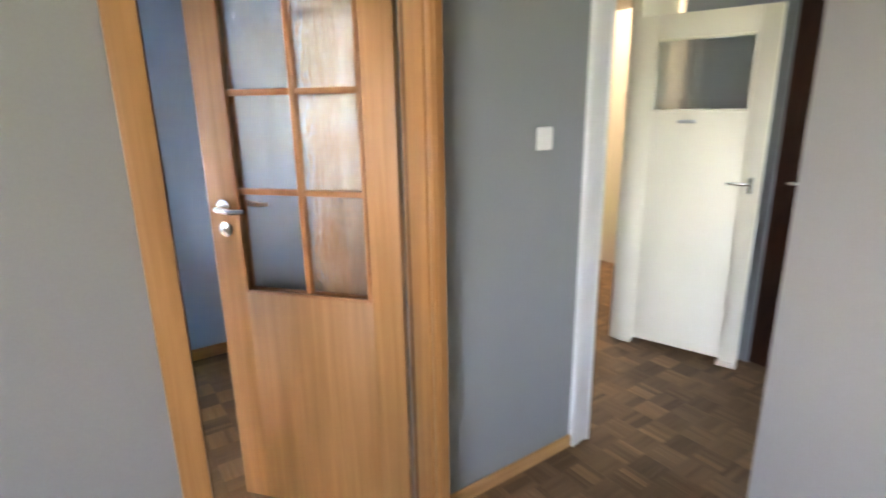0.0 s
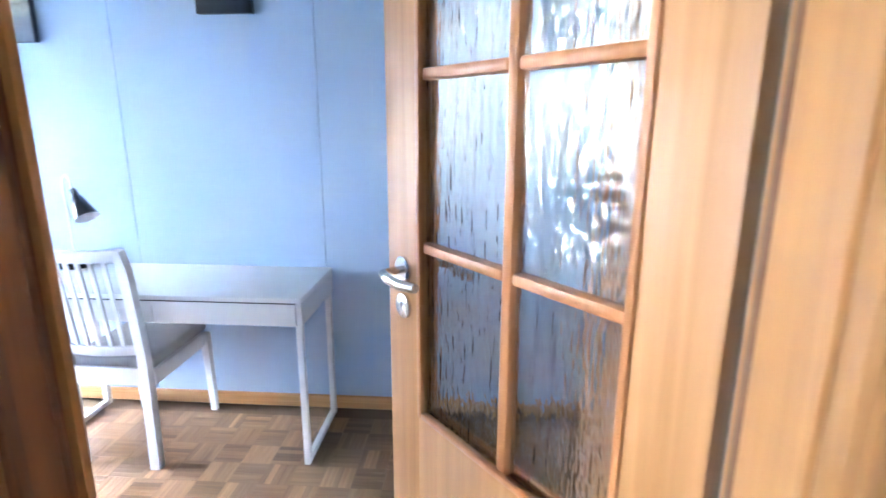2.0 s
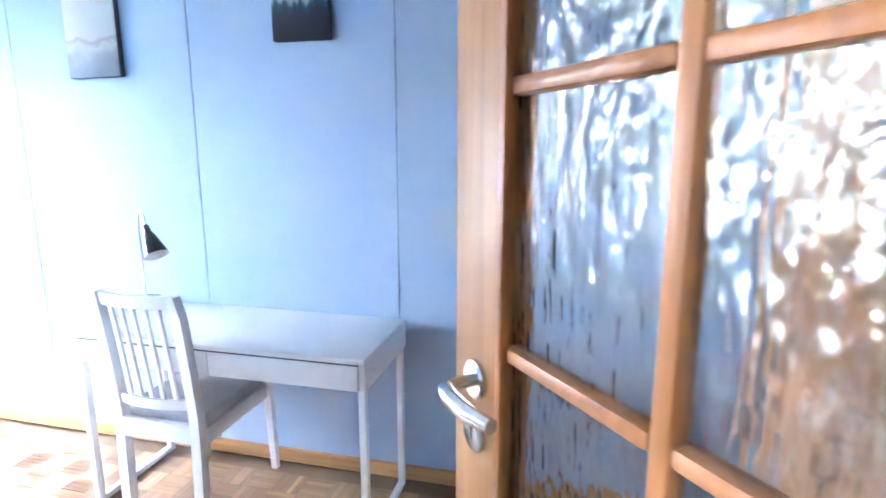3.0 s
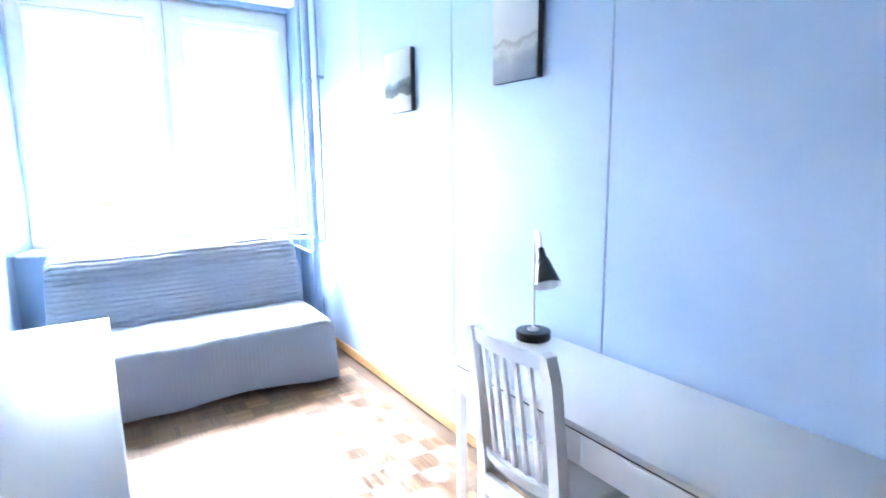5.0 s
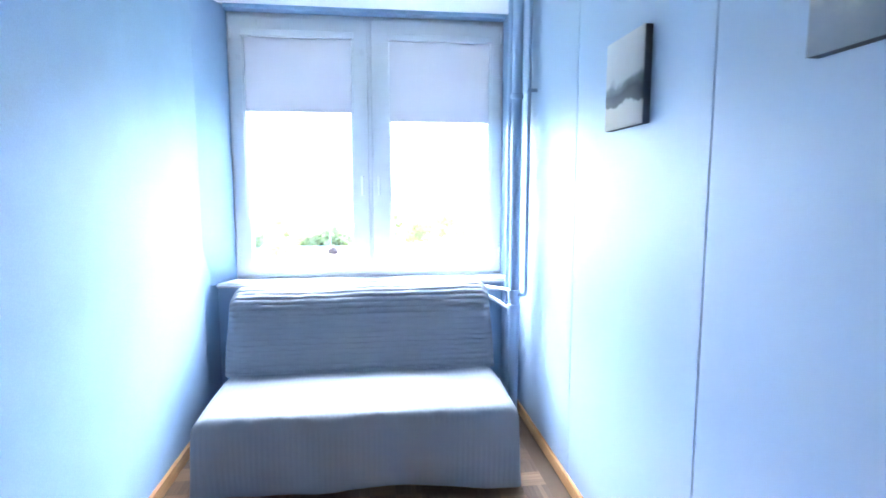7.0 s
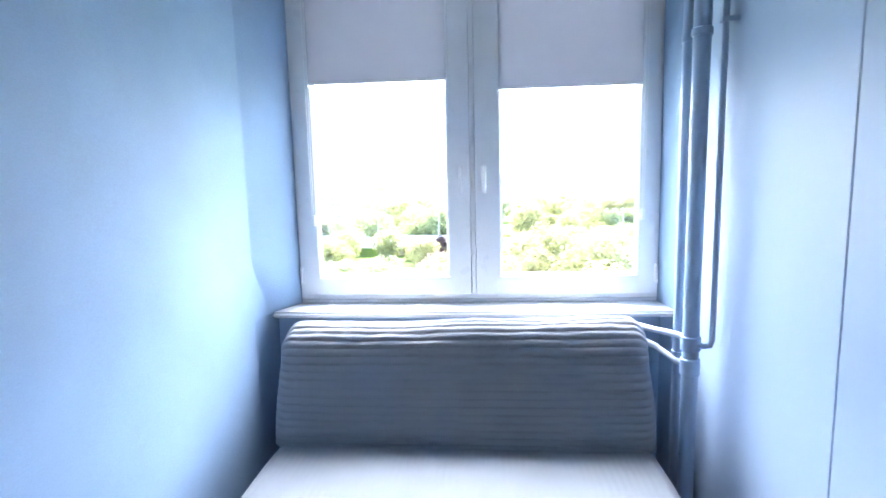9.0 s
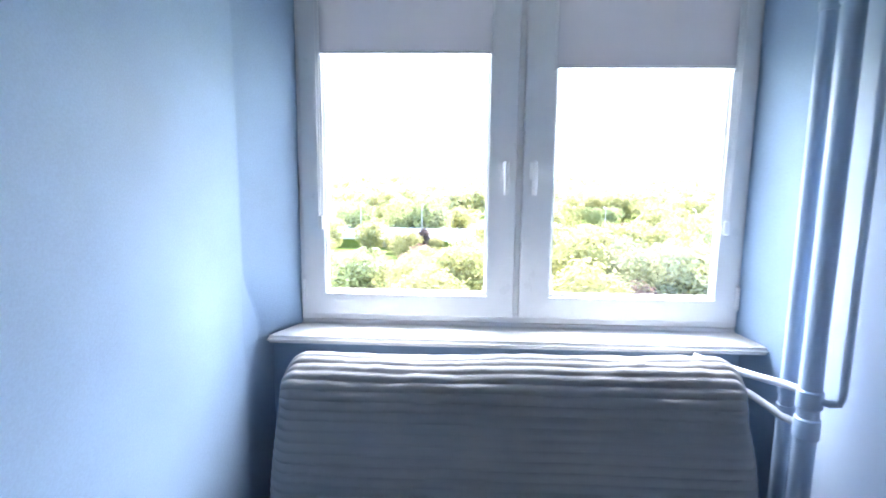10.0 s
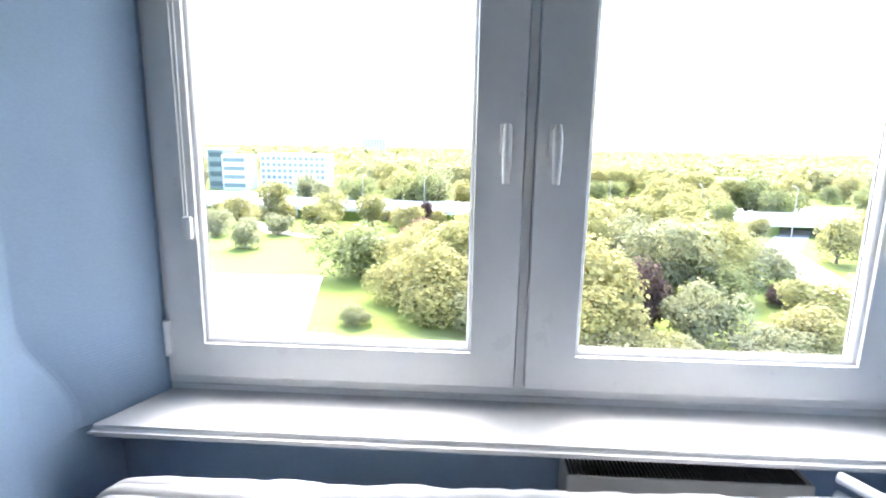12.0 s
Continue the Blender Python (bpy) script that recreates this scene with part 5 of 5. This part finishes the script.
for leaf, x, y, s, sz in (
        ("deep", -86, -14.4, 1.12, 0.75), ("silver", -106, -42, 0.65, 0.9), ("silver", -122, -41, 0.6, 0.8), ("green", -128, -34, 0.75, 0.9),
        ("silver", -62, -10, 0.35, 0.8), ("lime", -68, -1.0, 0.9, 1.0), ("green", -77, 2.0, 1.0, 1.0), ("lime", -84, -5.0, 0.9, 0.9),
        ("lime", -88, 3.0, 1.0, 1.0), ("silver", -61, 4.5, 0.75, 0.7), ("rust", -119, -7.0, 1.0, 1.0), ("purple", -143, -8.5, 0.6, 0.8),
        ("lime", -132, -12, 0.7, 0.8), ("green", -138, -22, 0.8, 0.8), ("green", -140, -34, 0.8, 0.8), ("green", -110, -26, 0.6, 0.7),
        ("purple", -64, 24, 0.72, 1.15), ("silver", -60, 29.3, 0.75, 1.0), ("lime", -60, 17.4, 1.0, 1.1), ("green", -53, 21, 0.6, 0.6),
        ("silver", -55, 34, 0.7, 0.6), ("lime", -58, 40, 0.7, 0.7), ("green", -64, 44, 0.8, 0.8), ("silver", -62, 52, 0.7, 0.7),
        ("deep", -76, 39, 0.7, 0.9), ("silver", -80, 33, 1.1, 1.0), ("green", -84, 41, 1.0, 1.0), ("purple", -76, 47, 0.45, 0.7),
        ("green", -90, 22, 1.1, 1.0), ("silver", -94, 31, 1.1, 1.0), ("lime", -100, 42, 1.0, 0.9), ("green", -102, 18, 1.1, 1.0),
        ("lime", -112, 30, 1.1, 0.9), ("green", -114, 46, 1.0, 1.0), ("lime", -124, 22, 1.0, 0.9), ("green", -126, 40, 1.0, 0.9),
        ("lime", -116, 12, 1.0, 0.9), ("green", -104, 8, 1.0, 0.9), ("lime", -96, 12, 0.9, 0.9), ("green", -134, 56, 0.9, 0.9),
        ("deep", -136, 66, 0.7, 1.1), ("lime", -138, 48, 0.9, 0.8), ("green", -120, 60, 0.6, 0.9), ("green", -106, 74, 0.8, 1.1),
        ("lime", -112, 84, 0.8, 0.9), ("silver", -90, 74, 0.9, 0.8), ("green", -80, 74, 0.9, 0.8), ("green", -128, 96, 0.9, 0.9),
        ("lime", -72, -6.0, 0.7, 0.8), ("lime", -63, 0.5, 0.7, 0.8), ("silver", -98, -9.0, 0.7, 0.7), ("green", -104, -4.0, 0.8, 0.8),
        ("silver", -52, 25, 0.5, 0.6), ("lime", -74, 20, 0.9, 0.9), ("silver", -88, 50, 0.9, 0.9), ("lime", -70, 56, 0.7, 0.8),
        ("lime", -54, 16, 0.8, 0.9), ("green", -150, -52, 0.9, 0.9), ("lime", -134, -56, 0.8, 0.8), ("silver", -118, -54, 0.7, 0.9),
        ("lime", -140, 8, 0.8, 0.8), ("green", -142, 22, 0.8, 0.8), ("lime", -140, 34, 0.8, 0.8)):
    plant(leaf, x, y, s, sz)
for y in list(range(-92, -50, 9)) + [-33, -24, -14] + list(range(8, 62, 8)) + list(range(88, 130, 9)):
    p = BRIDGE @ Vector((15 + rng.uniform(-1, 3), y + rng.uniform(-2, 2), 0))
    plant(rng.choice(("lime", "green", "silver", "deep")), p.x, p.y, rng.uniform(0.35, 0.6), rng.uniform(0.6, 0.85))
for k in range(110):
    x = -172 - 75 * rng.random() ** 1.2
    y = rng.uniform(-150, 170) * (0.6 + 0.4 * (-x) / 250)
    if -214 < x < -190 or (x > -222 and y < -58) or (-256 < x < -222 and -120 < y < -52) or (x < -210 and 100 < y < 145):
        continue
    plant(rng.choice(("green", "green", "lime", "lime", "deep", "silver")), x, y, rng.uniform(0.65, 1.15), rng.uniform(0.75, 1.05))
for k, leaf in enumerate(protos):
    for v in range(2):
        if (leaf, v) not in used:
            protos[leaf][v].matrix_world = pose(-176 - 6 * v, -30 + 17 * k, GZ, 0, 0, 40 * k)

# woods beyond the road
wr = random.Random(9)
for leaf, shade in (("green", 0), ("lime", 1), ("silver", 2)):
    bm = bmesh.new()
    verts, faces = [], []
    for k in range(620):
        x = -255 - 1100 * wr.random() ** 1.7
        y = wr.uniform(-0.95, 0.95) * (-x) * 0.9
        if x > -285 and (-125 < y < -50 or 105 < y < 150):
            continue
        r, h = wr.uniform(5, 9), wr.uniform(9, 15)
        n = 90 if x > -450 else 40
        for q in range(n):
            d = Vector((wr.gauss(0, 1), wr.gauss(0, 1), abs(wr.gauss(0, 1)))).normalized()
            f = wr.uniform(0.75, 1.1)
            p = Vector((x + d.x * r * f, y + d.y * r * f, GZ + h * 0.25 + d.z * h * 0.75 * f))
            e = (0.9 if x > -450 else 1.7) * wr.uniform(0.6, 1.4)
            nn = (d + Vector((wr.uniform(-.7, .7), wr.uniform(-.7, .7), wr.uniform(-.4, .7)))).normalized()
            s = nn.orthogonal().normalized()
            t = nn.cross(s)
            i = len(verts)
            verts += [p + s * e * a + t * e * b for a, b in ((-1, -0.6), (0.8, -0.8), (0.9, 0.5), (-0.4, 0.9))]
            faces.append((i, i + 1, i + 2, i + 3))
    bm.free()
    me = bpy.data.meshes.new("woods")
    me.from_pydata(verts, [], faces)
    me.materials.append(LEAF[leaf])
    tagged(new("woods", me), "dense mixed green woods to the horizon", "trees", kind="stuff")
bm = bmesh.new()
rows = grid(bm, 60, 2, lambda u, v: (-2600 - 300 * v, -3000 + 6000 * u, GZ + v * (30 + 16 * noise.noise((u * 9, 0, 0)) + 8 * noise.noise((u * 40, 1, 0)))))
# the pale colour puts the haze of distance onto the hills
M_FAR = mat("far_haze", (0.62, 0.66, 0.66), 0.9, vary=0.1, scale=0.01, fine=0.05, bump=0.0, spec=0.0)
tagged(part("backdrop", bm, M_FAR), "distant low wooded hills, paled with painted haze", "hills", kind="structure")

# ---- parquet ----
SQ, STRIPS = 0.125, 5
floor_ob = bpy.data.objects["floor"]


def strip_mesh(name, cells):
    """Strips lying along local x, as (x, y) of their centres."""
    verts, faces = [], []
    L, W, H, C = SQ / 2 - 0.00012, SQ / STRIPS / 2 - 0.00012, 0.012, 0.0004
    for cx, cy, dz in cells:
        k = len(verts)
        for z, s in ((-0.012, 0.0), (dz - C, 0.0), (dz, C)):
            verts += [(cx - L + s, cy - W + s, z), (cx + L - s, cy - W + s, z), (cx + L - s, cy + W - s, z), (cx - L + s, cy + W - s, z)]
        faces.append((k + 8, k + 9, k + 10, k + 11))
        for a in (0, 4):
            for q in range(4):
                r = (q + 1) % 4
                faces.append((k + a + q, k + a + r, k + a + 4 + r, k + a + 4 + q))
    me = bpy.data.meshes.new(name)
    me.from_pydata(verts, [], faces)
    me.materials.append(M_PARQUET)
    return me


rng = random.Random(5)
one = strip_mesh("strip", [(0, 0, 0.0)])
rest = {0: [], 1: []}
count = 0
nx0, nx1, ny0, ny1 = math.floor(-3.34 / SQ), math.ceil(5.1 / SQ), math.floor(-2.5 / SQ), math.ceil(4.6 / SQ)
for i in range(nx0, nx1):
    for j in range(ny0, ny1):
        x, y = (i + 0.5) * SQ, (j + 0.5) * SQ
        if y > 4.54 or (x < -1.2 and y < 2.62) or x < -3.28 or x > 5.0:
            continue
        turned = (i + j) % 2
        near = -1.85 < x < -0.45 and 3.35 < y < 4.1 and count < 300
        for k in range(STRIPS):
            off = (k - (STRIPS - 1) / 2) * SQ / STRIPS
            px, py = (x + off, y) if turned else (x, y + off)
            dz = rng.uniform(-0.0005, 0.0003)
            if near and count < 300:
                ob = new("strip", one)
                ob.parent = floor_ob
                ob.matrix_basis = pose(px, py, dz, 0, 0, 90 if turned else 0)
                count += 1
            else:
                rest[turned].append((py, -px, dz) if turned else (px, py, dz))
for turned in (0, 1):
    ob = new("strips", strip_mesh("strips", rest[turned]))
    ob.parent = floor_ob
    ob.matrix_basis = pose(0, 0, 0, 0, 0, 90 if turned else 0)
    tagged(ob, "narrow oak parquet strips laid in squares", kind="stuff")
